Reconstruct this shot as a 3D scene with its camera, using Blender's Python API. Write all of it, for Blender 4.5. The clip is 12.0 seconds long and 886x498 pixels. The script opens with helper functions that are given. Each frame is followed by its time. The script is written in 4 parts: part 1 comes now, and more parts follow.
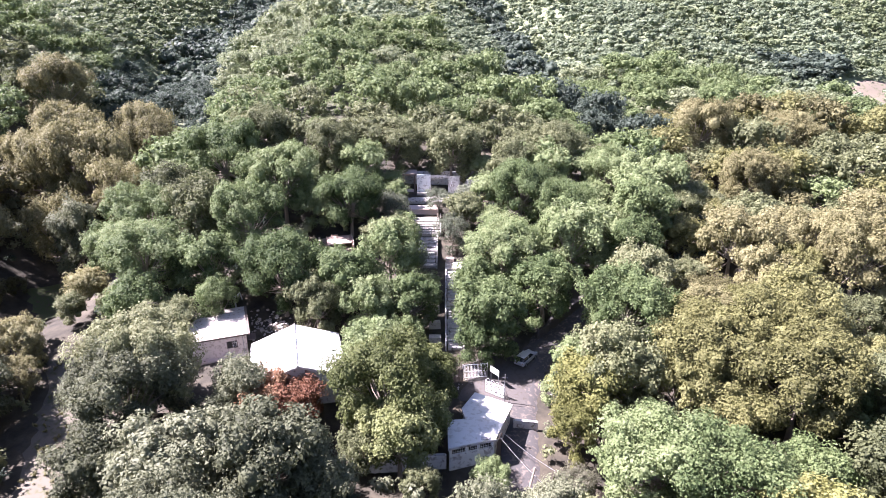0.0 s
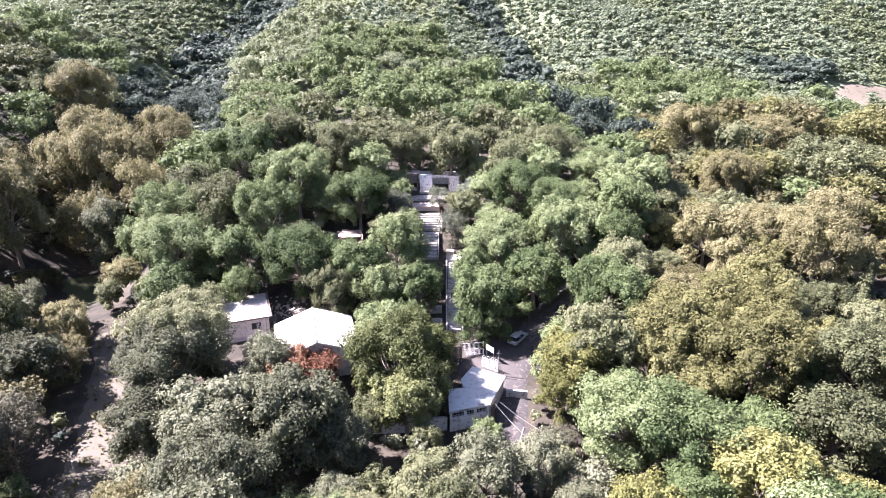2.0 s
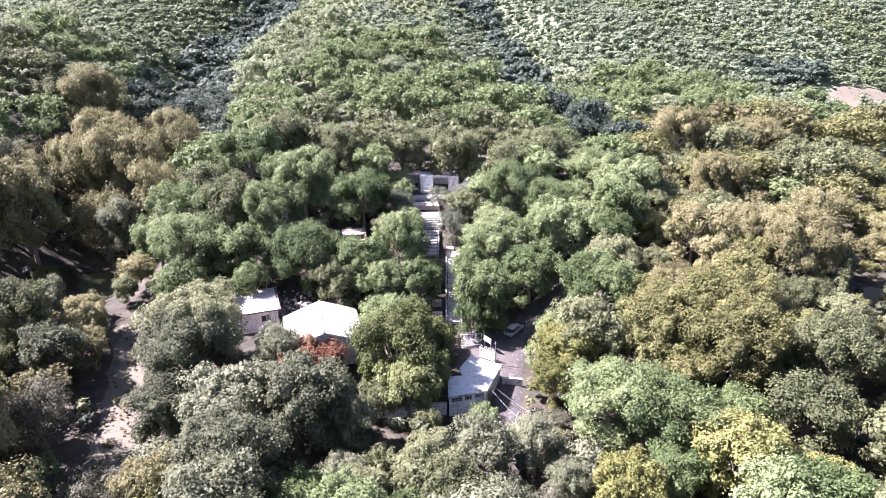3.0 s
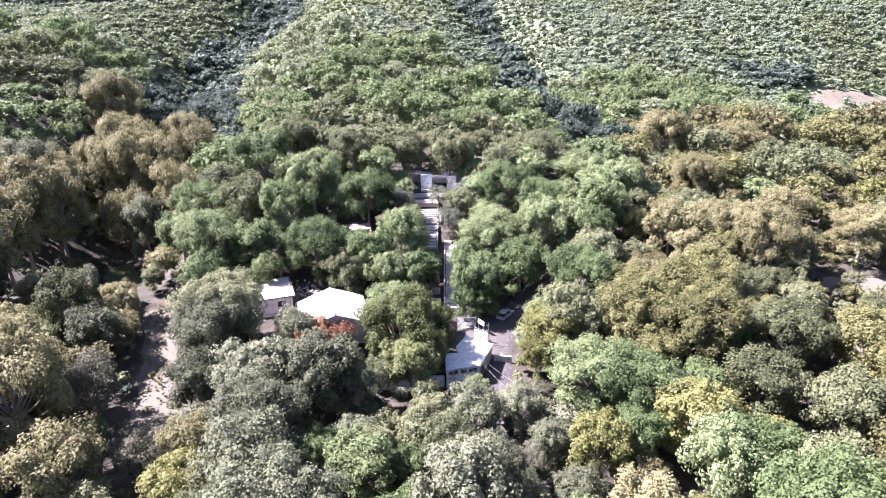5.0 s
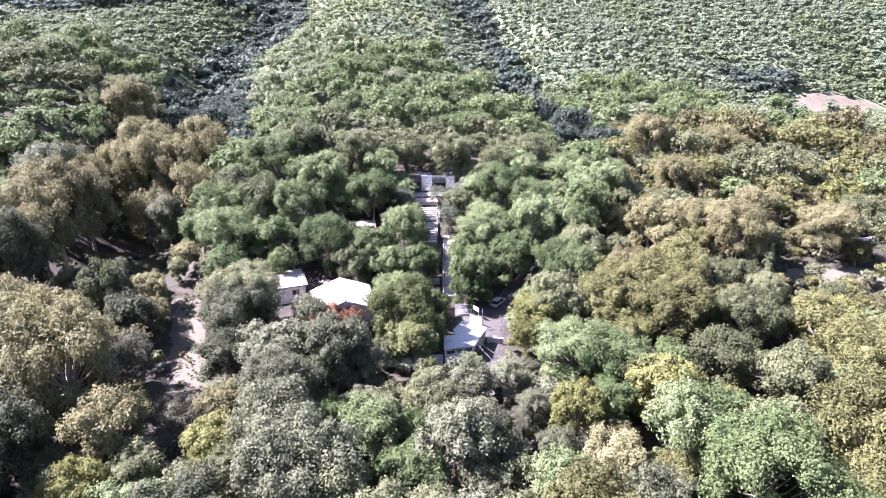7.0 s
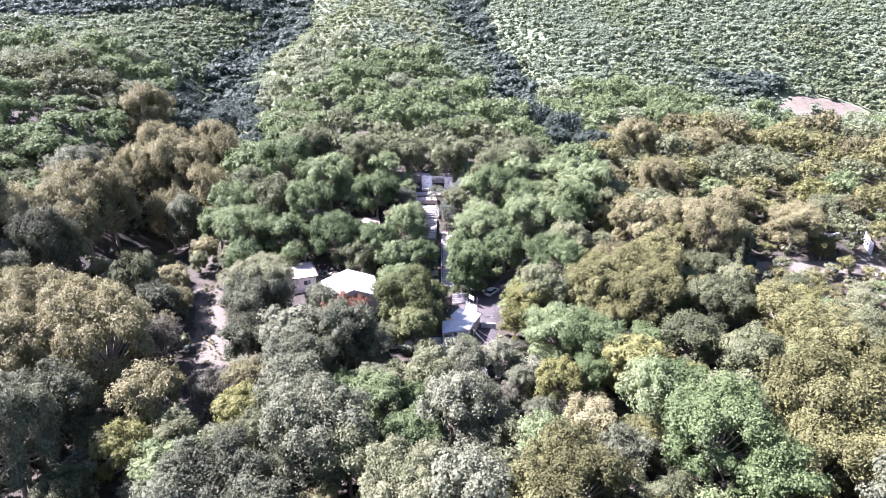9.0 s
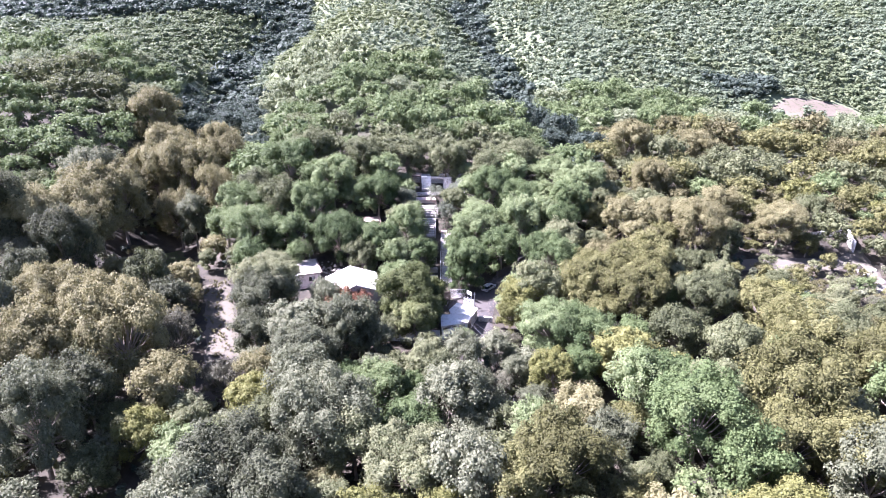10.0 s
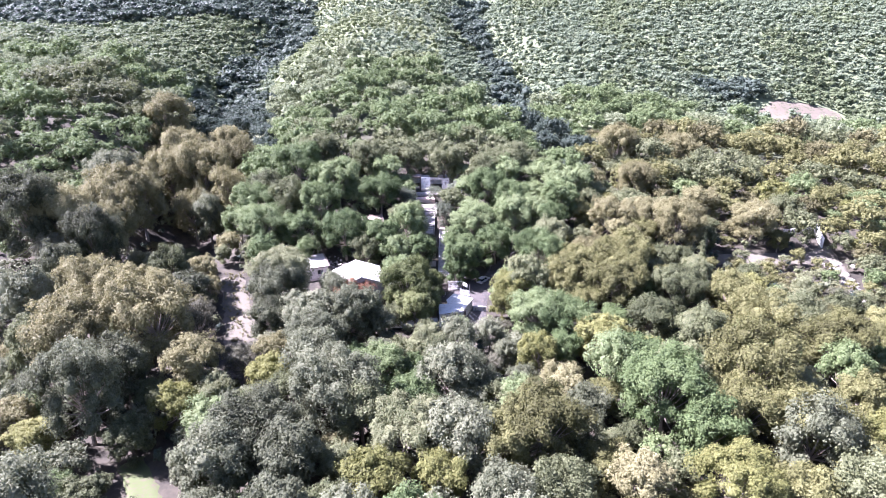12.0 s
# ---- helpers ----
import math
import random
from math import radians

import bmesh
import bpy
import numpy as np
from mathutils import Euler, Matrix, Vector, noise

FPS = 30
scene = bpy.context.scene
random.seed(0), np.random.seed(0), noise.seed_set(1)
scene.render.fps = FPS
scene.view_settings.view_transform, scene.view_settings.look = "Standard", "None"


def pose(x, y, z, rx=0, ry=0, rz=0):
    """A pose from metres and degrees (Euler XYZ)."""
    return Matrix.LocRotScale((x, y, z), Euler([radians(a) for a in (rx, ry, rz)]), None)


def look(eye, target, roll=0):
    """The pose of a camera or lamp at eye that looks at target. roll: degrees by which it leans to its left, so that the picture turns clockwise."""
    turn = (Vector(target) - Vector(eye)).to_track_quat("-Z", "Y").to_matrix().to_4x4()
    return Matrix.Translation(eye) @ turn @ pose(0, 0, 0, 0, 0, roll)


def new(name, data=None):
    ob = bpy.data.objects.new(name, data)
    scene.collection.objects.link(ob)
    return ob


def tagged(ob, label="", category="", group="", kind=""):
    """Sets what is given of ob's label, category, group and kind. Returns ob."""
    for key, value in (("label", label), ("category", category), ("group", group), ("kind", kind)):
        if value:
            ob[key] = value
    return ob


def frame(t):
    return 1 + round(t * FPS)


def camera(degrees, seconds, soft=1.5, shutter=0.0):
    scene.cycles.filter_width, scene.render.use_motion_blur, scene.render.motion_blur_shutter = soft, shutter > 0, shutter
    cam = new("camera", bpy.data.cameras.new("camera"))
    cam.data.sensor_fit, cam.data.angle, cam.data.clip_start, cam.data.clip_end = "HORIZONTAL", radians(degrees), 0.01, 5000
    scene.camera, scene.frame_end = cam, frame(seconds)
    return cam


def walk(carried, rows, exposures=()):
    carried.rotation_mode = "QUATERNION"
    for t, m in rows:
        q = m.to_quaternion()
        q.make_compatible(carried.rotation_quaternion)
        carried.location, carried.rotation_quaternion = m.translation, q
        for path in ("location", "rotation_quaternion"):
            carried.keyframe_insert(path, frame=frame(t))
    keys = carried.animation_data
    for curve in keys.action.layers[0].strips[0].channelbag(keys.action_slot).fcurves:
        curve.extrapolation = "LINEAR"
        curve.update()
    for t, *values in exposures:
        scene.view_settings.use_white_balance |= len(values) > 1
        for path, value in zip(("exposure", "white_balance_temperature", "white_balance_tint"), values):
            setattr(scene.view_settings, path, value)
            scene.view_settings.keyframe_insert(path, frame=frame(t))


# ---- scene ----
cam = camera(72.0, 12.0, soft=0.3)
PITCH, EYE = -22.0, 50.0
PATH = [
    (0.0, 0.00, 0.00, 0.00),
    (0.5, -0.08, -2.56, 0.67),
    (1.0, -0.13, -5.13, 1.37),
    (1.5, -0.18, -7.72, 2.07),
    (2.0, -0.19, -10.32, 2.75),
    (2.5, -0.18, -12.91, 3.45),
    (3.0, -0.17, -15.53, 4.21),
    (5.0, 0.15, -26.48, 7.10),
    (5.5, 0.21, -29.33, 7.87),
    (6.0, 0.28, -32.25, 8.71),
    (6.5, 0.33, -35.18, 9.57),
    (7.0, 0.39, -38.10, 10.39),
    (9.0, 0.75, -49.77, 13.72),
    (9.5, 0.87, -52.68, 14.60),
    (10.0, 0.99, -55.64, 15.46),
    (10.5, 1.12, -58.61, 16.36),
    (11.0, 1.24, -61.56, 17.26),
    (11.5, 1.36, -64.53, 18.17),
    (12.0, 1.50, -67.54, 19.01),
]
walk(cam, [(t, pose(x, y, EYE + z, 90 + PITCH, 0, 0)) for t, x, y, z in PATH], exposures=[(0.0, 2.7, 6100, 33), (12.0, 2.8, 5600, 37)])


# ---- light ----
world = bpy.data.worlds.new("sky")
scene.world = world
world.use_nodes = True
wn = world.node_tree.nodes
sky = wn.new("ShaderNodeTexSky")
sky.sky_type = "NISHITA"
sky.sun_disc = False
sky.sun_elevation = radians(48)
sky.sun_rotation = radians(-80)
wn["Background"].inputs["Strength"].default_value = 0.043
world.node_tree.links.new(sky.outputs["Color"], wn["Background"].inputs["Color"])
sun = new("sun", bpy.data.lights.new("sun", "SUN"))
sun.data.energy = 5.0
sun.data.angle = radians(0.6)
sun.data.color = (1.0, 0.972, 0.94)
sun.matrix_world = look((-68, 12, 77), (0, 0, 0))


# ---- materials ----
def nodes_of(name):
    m = bpy.data.materials.new(name)
    m.use_nodes = True
    nt = m.node_tree
    return m, nt.nodes, nt.links, nt.nodes["Principled BSDF"]


def leaf_material(name, a, b, c, translucent=0.36, rough=0.55):
    """Foliage: three tints mixed leaf by leaf, tree by tree and over the ground."""
    m, n, l, p = nodes_of(name)
    geo = n.new("ShaderNodeNewGeometry")
    info = n.new("ShaderNodeObjectInfo")
    tex = n.new("ShaderNodeTexNoise")
    tex.inputs["Scale"].default_value = 0.16
    tex.inputs["Detail"].default_value = 3
    l.new(geo.outputs["Position"], tex.inputs["Vector"])
    ramp = n.new("ShaderNodeValToRGB")
    e = ramp.color_ramp.elements
    e[0].position, e[0].color = 0.1, (*a, 1)
    e[1].position, e[1].color = 0.95, (*c, 1)
    mid = e.new(0.55)
    mid.color = (*b, 1)
    add = n.new("ShaderNodeMath")
    add.operation = "MULTIPLY_ADD"
    add.inputs[1].default_value = 0.38
    l.new(geo.outputs["Random Per Island"], add.inputs[0])
    shift = n.new("ShaderNodeMath")
    shift.operation = "MULTIPLY_ADD"
    shift.inputs[1].default_value = 0.8
    shift.inputs[2].default_value = -0.35
    l.new(tex.outputs["Fac"], shift.inputs[0])
    speck = n.new("ShaderNodeTexNoise")
    speck.inputs["Scale"].default_value = 2.6
    speck.inputs["Detail"].default_value = 4
    speck.inputs["Roughness"].default_value = 0.65
    l.new(geo.outputs["Position"], speck.inputs["Vector"])
    grain = n.new("ShaderNodeMath")
    grain.operation = "MULTIPLY_ADD"
    grain.inputs[1].default_value = 0.8
    grain.inputs[2].default_value = -0.4
    l.new(speck.outputs["Fac"], grain.inputs[0])
    both = n.new("ShaderNodeMath")
    l.new(grain.outputs[0], both.inputs[0])
    l.new(shift.outputs[0], both.inputs[1])
    relief = n.new("ShaderNodeBump")
    relief.inputs["Strength"].default_value = 0.6
    relief.inputs["Distance"].default_value = 0.35
    l.new(speck.outputs["Fac"], relief.inputs["Height"])
    l.new(relief.outputs[0], p.inputs["Normal"])
    tree = n.new("ShaderNodeMath")
    tree.operation = "MULTIPLY_ADD"
    tree.inputs[1].default_value = 0.5
    l.new(info.outputs["Random"], tree.inputs[0])
    l.new(both.outputs[0], tree.inputs[2])
    l.new(tree.outputs[0], add.inputs[2])
    l.new(add.outputs[0], ramp.inputs["Fac"])
    l.new(ramp.outputs["Color"], p.inputs["Base Color"])
    p.inputs["Roughness"].default_value = rough
    p.inputs["Specular IOR Level"].default_value = 0.22
    t = n.new("ShaderNodeBsdfTranslucent")
    l.new(ramp.outputs["Color"], t.inputs["Color"])
    mix = n.new("ShaderNodeMixShader")
    mix.inputs["Fac"].default_value = translucent
    l.new(p.outputs[0], mix.inputs[1])
    l.new(t.outputs[0], mix.inputs[2])
    l.new(mix.outputs[0], n["Material Output"].inputs["Surface"])
    return m


def surface(name, a, b, scale=1.0, fine=12.0, rough=0.85, bump=0.3, metal=0.0, stain=None, spread=0.5):
    """Two tints in a coarse noise, a fine grain with relief, and stains where wanted."""
    m, n, l, p = nodes_of(name)
    coord = n.new("ShaderNodeNewGeometry")
    big = n.new("ShaderNodeTexNoise")
    big.inputs["Scale"].default_value = scale
    big.inputs["Detail"].default_value = 5
    small = n.new("ShaderNodeTexNoise")
    small.inputs["Scale"].default_value = fine
    small.inputs["Detail"].default_value = 4
    for tex in (big, small):
        l.new(coord.outputs["Position"], tex.inputs["Vector"])
    mixer = n.new("ShaderNodeMath")
    mixer.operation = "MULTIPLY_ADD"
    mixer.inputs[1].default_value = 0.4
    l.new(small.outputs["Fac"], mixer.inputs[0])
    off = n.new("ShaderNodeMath")
    off.operation = "MULTIPLY_ADD"
    off.inputs[1].default_value = 0.6
    l.new(big.outputs["Fac"], off.inputs[0])
    l.new(off.outputs[0], mixer.inputs[2])
    ramp = n.new("ShaderNodeValToRGB")
    e = ramp.color_ramp.elements
    e[0].position, e[0].color = 0.5 - spread / 2, (*a, 1)
    e[1].position, e[1].color = 0.5 + spread / 2, (*b, 1)
    l.new(mixer.outputs[0], ramp.inputs["Fac"])
    colour = ramp.outputs["Color"]
    if stain:
        spots = n.new("ShaderNodeTexNoise")
        spots.inputs["Scale"].default_value = scale * 2.7
        spots.inputs["Detail"].default_value = 8
        spots.inputs["Distortion"].default_value = 0.6
        l.new(coord.outputs["Position"], spots.inputs["Vector"])
        cut = n.new("ShaderNodeMapRange")
        cut.inputs["From Min"].default_value = 0.52
        cut.inputs["From Max"].default_value = 0.66
        l.new(spots.outputs["Fac"], cut.inputs["Value"])
        over = n.new("ShaderNodeMix")
        over.data_type = "RGBA"
        l.new(cut.outputs[0], over.inputs["Factor"])
        l.new(colour, over.inputs["A"])
        over.inputs["B"].default_value = (*stain, 1)
        colour = over.outputs["Result"]
    l.new(colour, p.inputs["Base Color"])
    bmp = n.new("ShaderNodeBump")
    bmp.inputs["Strength"].default_value = bump
    bmp.inputs["Distance"].default_value = 0.028
    l.new(small.outputs["Fac"], bmp.inputs["Height"])
    l.new(bmp.outputs[0], p.inputs["Normal"])
    p.inputs["Roughness"].default_value = rough
    p.inputs["Metallic"].default_value = metal
    return m


LEAF = {
    "lime": leaf_material("lime_leaves", (0.047, 0.060, 0.016), (0.135, 0.154, 0.056), (0.229, 0.249, 0.106)),
    "dark": leaf_material("dark_leaves", (0.048, 0.054, 0.028), (0.142, 0.153, 0.088), (0.249, 0.259, 0.163)),
    "mid": leaf_material("green_leaves", (0.048, 0.077, 0.025), (0.152, 0.195, 0.080), (0.265, 0.307, 0.152)),
    "mid2": leaf_material("grey_green_leaves", (0.055, 0.064, 0.028), (0.162, 0.176, 0.085), (0.265, 0.272, 0.150)),
    "yellow": leaf_material("yellow_green_leaves", (0.089, 0.093, 0.027), (0.203, 0.205, 0.068), (0.296, 0.290, 0.116)),
    "light": leaf_material("bright_green_leaves", (0.047, 0.077, 0.025), (0.135, 0.178, 0.069), (0.218, 0.263, 0.117)),
    "olive": leaf_material("olive_leaves", (0.071, 0.071, 0.025), (0.176, 0.174, 0.067), (0.266, 0.259, 0.110)),
    "brown": leaf_material("ochre_leaves", (0.089, 0.083, 0.036), (0.216, 0.201, 0.095), (0.322, 0.302, 0.158)),
    "bare": leaf_material("dry_leaves", (0.068, 0.065, 0.042), (0.158, 0.155, 0.101), (0.230, 0.227, 0.153)),
    "red": leaf_material("rust_red_leaves", (0.110, 0.047, 0.024), (0.200, 0.092, 0.052), (0.280, 0.169, 0.092)),
    "grey": leaf_material("thin_grey_green_leaves", (0.066, 0.076, 0.048), (0.168, 0.188, 0.127), (0.239, 0.261, 0.188)),
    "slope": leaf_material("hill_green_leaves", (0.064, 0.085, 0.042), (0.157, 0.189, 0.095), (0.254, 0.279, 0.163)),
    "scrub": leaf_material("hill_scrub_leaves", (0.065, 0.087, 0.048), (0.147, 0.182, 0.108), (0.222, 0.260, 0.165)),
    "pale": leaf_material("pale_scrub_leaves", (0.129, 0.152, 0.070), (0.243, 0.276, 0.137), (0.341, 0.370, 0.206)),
    # Dark blue-green leaves with the shade of gullies and forest floor put in.
    "shade": leaf_material("shade_blue_green_leaves", (0.025, 0.036, 0.026), (0.058, 0.079, 0.057), (0.108, 0.137, 0.100)),
}
BARK = surface("bark", (0.10, 0.08, 0.06), (0.24, 0.20, 0.16), 1.5, 14, 0.95, 0.8)
DIRT = surface("bare_dirt", (0.05, 0.042, 0.031), (0.11, 0.095, 0.072), 0.5, 5.0, 0.95, 0.7, stain=(0.075, 0.075, 0.035))
PALE_DIRT = surface("pale_gravel", (0.06, 0.051, 0.04), (0.118, 0.102, 0.08), 0.4, 6.0, 0.95, 0.5, stain=(0.12, 0.115, 0.07))
GRASS = surface("short_grass", (0.03, 0.042, 0.014), (0.075, 0.09, 0.032), 0.6, 6.0, 0.95, 0.6, stain=(0.09, 0.075, 0.048))
# Darker than plain asphalt, to carry the gatehouse and tree shadow; stain is litter.
SHADED_ASPHALT = surface("worn_lane_shade_darkened", (0.024, 0.022, 0.022), (0.055, 0.05, 0.047), 0.7, 8.0, 0.9, 0.5, stain=(0.13, 0.105, 0.085))
# Tone lowered to carry the yard's tree shade; stain patches are litter.
SHADED_YARD = surface("littered_yard_shade_darkened", (0.024, 0.02, 0.018), (0.075, 0.066, 0.06), 0.9, 4.0, 0.95, 0.6, stain=(0.06, 0.05, 0.04))
WHITE_SHEET = surface("white_sheet_roof", (0.46, 0.45, 0.415), (0.58, 0.57, 0.53), 0.6, 7.0, 0.5, 0.1, stain=(0.44, 0.42, 0.36))
CEMENT_ROOF = surface("cement_roof", (0.34, 0.30, 0.265), (0.47, 0.425, 0.38), 0.8, 9.0, 0.85, 0.2, stain=(0.30, 0.25, 0.21))
PLASTER = surface("pink_plaster", (0.52, 0.45, 0.42), (0.70, 0.63, 0.60), 0.7, 10.0, 0.9, 0.25, stain=(0.42, 0.35, 0.31))
WHITEWASH = surface("whitewash", (0.58, 0.56, 0.54), (0.78, 0.77, 0.75), 0.7, 10.0, 0.9, 0.25, stain=(0.40, 0.37, 0.35))
GREY_WALL = surface("grey_render", (0.34, 0.32, 0.31), (0.54, 0.52, 0.50), 0.8, 11.0, 0.92, 0.3, stain=(0.22, 0.20, 0.18))
CONCRETE = surface("old_concrete", (0.22, 0.20, 0.19), (0.46, 0.43, 0.41), 0.8, 9.0, 0.92, 0.4, stain=(0.16, 0.14, 0.11))
BRICK = surface("terracotta_brick", (0.24, 0.165, 0.13), (0.40, 0.30, 0.245), 1.1, 14.0, 0.92, 0.4, stain=(0.40, 0.31, 0.25))
PINK = surface("pink_concrete", (0.44, 0.33, 0.28), (0.62, 0.50, 0.45), 0.9, 10.0, 0.9, 0.3)
DARK_WOOD = surface("dark_wood", (0.045, 0.034, 0.028), (0.12, 0.09, 0.075), 1.4, 16.0, 0.8, 0.4)
RED_WOOD = surface("red_brown_fence", (0.05, 0.032, 0.027), (0.11, 0.072, 0.06), 1.4, 16.0, 0.8, 0.4)
WHITE_PAINT = surface("white_painted_steel", (0.62, 0.62, 0.62), (0.80, 0.80, 0.79), 1.2, 14.0, 0.5, 0.1)
STEEL = surface("grey_steel", (0.20, 0.20, 0.21), (0.34, 0.34, 0.35), 1.2, 14.0, 0.5, 0.1, metal=0.7)
CAR_PAINT = surface("silver_car_paint", (0.50, 0.51, 0.53), (0.60, 0.61, 0.63), 0.6, 20.0, 0.28, 0.0, metal=0.5)
RUBBER = surface("rubber", (0.02, 0.02, 0.02), (0.04, 0.04, 0.04), 3.0, 30.0, 0.8, 0.1)
SAND = surface("sandy_bank", (0.068, 0.055, 0.039), (0.13, 0.106, 0.077), 0.25, 2.0, 0.95, 0.6, stain=(0.07, 0.075, 0.035))
ROCK = surface("pale_rock", (0.20, 0.176, 0.153), (0.38, 0.345, 0.31), 1.0, 8.0, 0.92, 0.6, stain=(0.15, 0.13, 0.105))


def hill_ground():
    """Leaf litter in the valley that gives way to dry green grass up the hill."""
    m, n, l, p = nodes_of("forest_floor_and_hill_grass")
    geo = n.new("ShaderNodeNewGeometry")
    xyz = n.new("ShaderNodeSeparateXYZ")
    l.new(geo.outputs["Position"], xyz.inputs[0])
    ramps, noises = [], []
    for scale, lo, hi in ((0.3, (0.020, 0.018, 0.012), (0.075, 0.062, 0.042)), (0.12, (0.090, 0.110, 0.055), (0.170, 0.195, 0.100))):
        tex = n.new("ShaderNodeTexNoise")
        tex.inputs["Scale"].default_value = scale
        tex.inputs["Detail"].default_value = 9
        tex.inputs["Roughness"].default_value = 0.65
        l.new(geo.outputs["Position"], tex.inputs["Vector"])
        r = n.new("ShaderNodeValToRGB")
        e = r.color_ramp.elements
        e[0].position, e[0].color = 0.32, (*lo, 1)
        e[1].position, e[1].color = 0.68, (*hi, 1)
        l.new(tex.outputs["Fac"], r.inputs["Fac"])
        ramps.append(r)
        noises.append(tex)
    span = n.new("ShaderNodeMapRange")
    span.inputs["From Min"].default_value = 150
    span.inputs["From Max"].default_value = 240
    l.new(xyz.outputs["Y"], span.inputs["Value"])
    mix = n.new("ShaderNodeMix")
    mix.data_type = "RGBA"
    l.new(span.outputs[0], mix.inputs["Factor"])
    l.new(ramps[0].outputs["Color"], mix.inputs["A"])
    l.new(ramps[1].outputs["Color"], mix.inputs["B"])
    l.new(mix.outputs["Result"], p.inputs["Base Color"])
    p.inputs["Roughness"].default_value = 0.97
    bump = n.new("ShaderNodeBump")
    bump.inputs["Distance"].default_value = 0.2
    l.new(noises[0].outputs["Fac"], bump.inputs["Height"])
    l.new(bump.outputs[0], p.inputs["Normal"])
    return m


def glass_material():
    m, n, l, p = nodes_of("dark_glass")
    p.inputs["Base Color"].default_value = (0.02, 0.025, 0.03, 1)
    p.inputs["Roughness"].default_value = 0.022
    return m


GLASS = glass_material()
EARTH = hill_ground()


# ---- ground ----
PROFILE = np.array([(-250, -10), (-100, -6), (0, -3), (45, -0.5), (70, 0.5), (85, 3), (105, 9), (135, 14), (200, 21),
                    (260, 29), (350, 46), (450, 72), (600, 125), (900, 260), (1300, 420)], float)


def smooth(a, b, v):
    k = np.clip((v - a) / (b - a), 0, 1)
    return k * k * (3 - 2 * k)


def ground_z(x, y):
    x, y = np.asarray(x, float), np.asarray(y, float)
    z = sum(np.interp(y + o, PROFILE[:, 0], PROFILE[:, 1]) for o in (-16, -8, 0, 8, 16)) / 5
    far = smooth(90, 260, y)
    z = z - far * 15 * np.exp(-((x - 60 + 0.085 * y + 6 * np.sin(y * 0.035)) / 24) ** 2) - far * 18 * np.exp(-((x + 82 + 0.07 * y + 9 * np.sin(y * 0.028)) / 30) ** 2)
    z = z + far * 13 * np.exp(-((x + 28 + 0.06 * y) / 40) ** 2)
    z = z - 6 * smooth(30, 90, x) * smooth(90, 140, y) * (1 - smooth(200, 330, y))
    z = z - 18 * smooth(60, 180, x) * smooth(150, 240, y) * (1 - smooth(275, 370, y))
    # the ravine west of the dirt track, and the slope beyond it
    z = z - 14 * np.exp(-((x + 78) / 18) ** 2) * smooth(76, 106, y) * (1 - smooth(140, 220, y))
    z = z + 10 * smooth(102, 140, -x) * smooth(80, 170, y) * (1 - smooth(260, 380, y))
    z = z + smooth(60, 200, -x) * smooth(40, 120, y) * 6
    z = z + far * (3.2 * np.sin(x * 0.031 + 0.012 * y) * np.sin(y * 0.023 + 1.0) + 1.4 * np.sin(x * 0.071 + 2) * np.sin(y * 0.055 + x * 0.02))
    # the cut bank above the bare patch on the far slope
    z = z + 3.5 * smooth(270, 283, y) * np.exp(-((x - 200) / 27) ** 4) * (1 - smooth(300, 370, y))
    # the terrace on which the gabled house stands
    level = np.exp(-((x + 25) / 15) ** 4 - ((y - 72) / 13) ** 4)
    return z + (3.2 - z) * level


def gz(x, y):
    return float(ground_z(x, y))


def mesh_of(name, verts, faces, materials=(), smooth_faces=False):
    me = bpy.data.meshes.new(name)
    me.from_pydata([tuple(v) for v in verts], [], [tuple(f) for f in faces])
    for m in materials:
        me.materials.append(m)
    if smooth_faces:
        me.polygons.foreach_set("use_smooth", [True] * len(me.polygons))
    me.update()
    return me


def grid_axis(lo, hi, fine_lo, fine_hi, step, coarse):
    left = np.arange(lo, fine_lo, coarse)
    return np.concatenate([left, np.arange(fine_lo, fine_hi, step), np.arange(fine_hi, hi + coarse, coarse)])


def build_ground():
    xs = grid_axis(-1400, 1400, -140, 240, 2.5, 35)
    ys = grid_axis(-400, 1900, -60, 310, 2.5, 30)
    gx, gy = np.meshgrid(xs, ys)
    rough = np.sin(gx * 0.31 + 1.3 * np.sin(gy * 0.23)) * np.sin(gy * 0.37 + np.sin(gx * 0.19)) * 0.18
    flat = np.exp(-((gx + 8) / 42) ** 4 - ((gy - 85) / 45) ** 4)
    gzz = ground_z(gx, gy) + rough * (1 - flat)
    verts = np.stack([gx, gy, gzz], -1).reshape(-1, 3)
    w = len(xs)
    i, j = np.meshgrid(np.arange(w - 1), np.arange(len(ys) - 1))
    a = (j * w + i).ravel()
    faces = np.stack([a, a + 1, a + w + 1, a + w], -1)
    ob = new("ground", mesh_of("ground", verts.tolist(), faces.tolist(), [EARTH], True))
    tagged(ob, "brown leaf-littered forest floor rising to a hill", "ground", kind="structure")


build_ground()


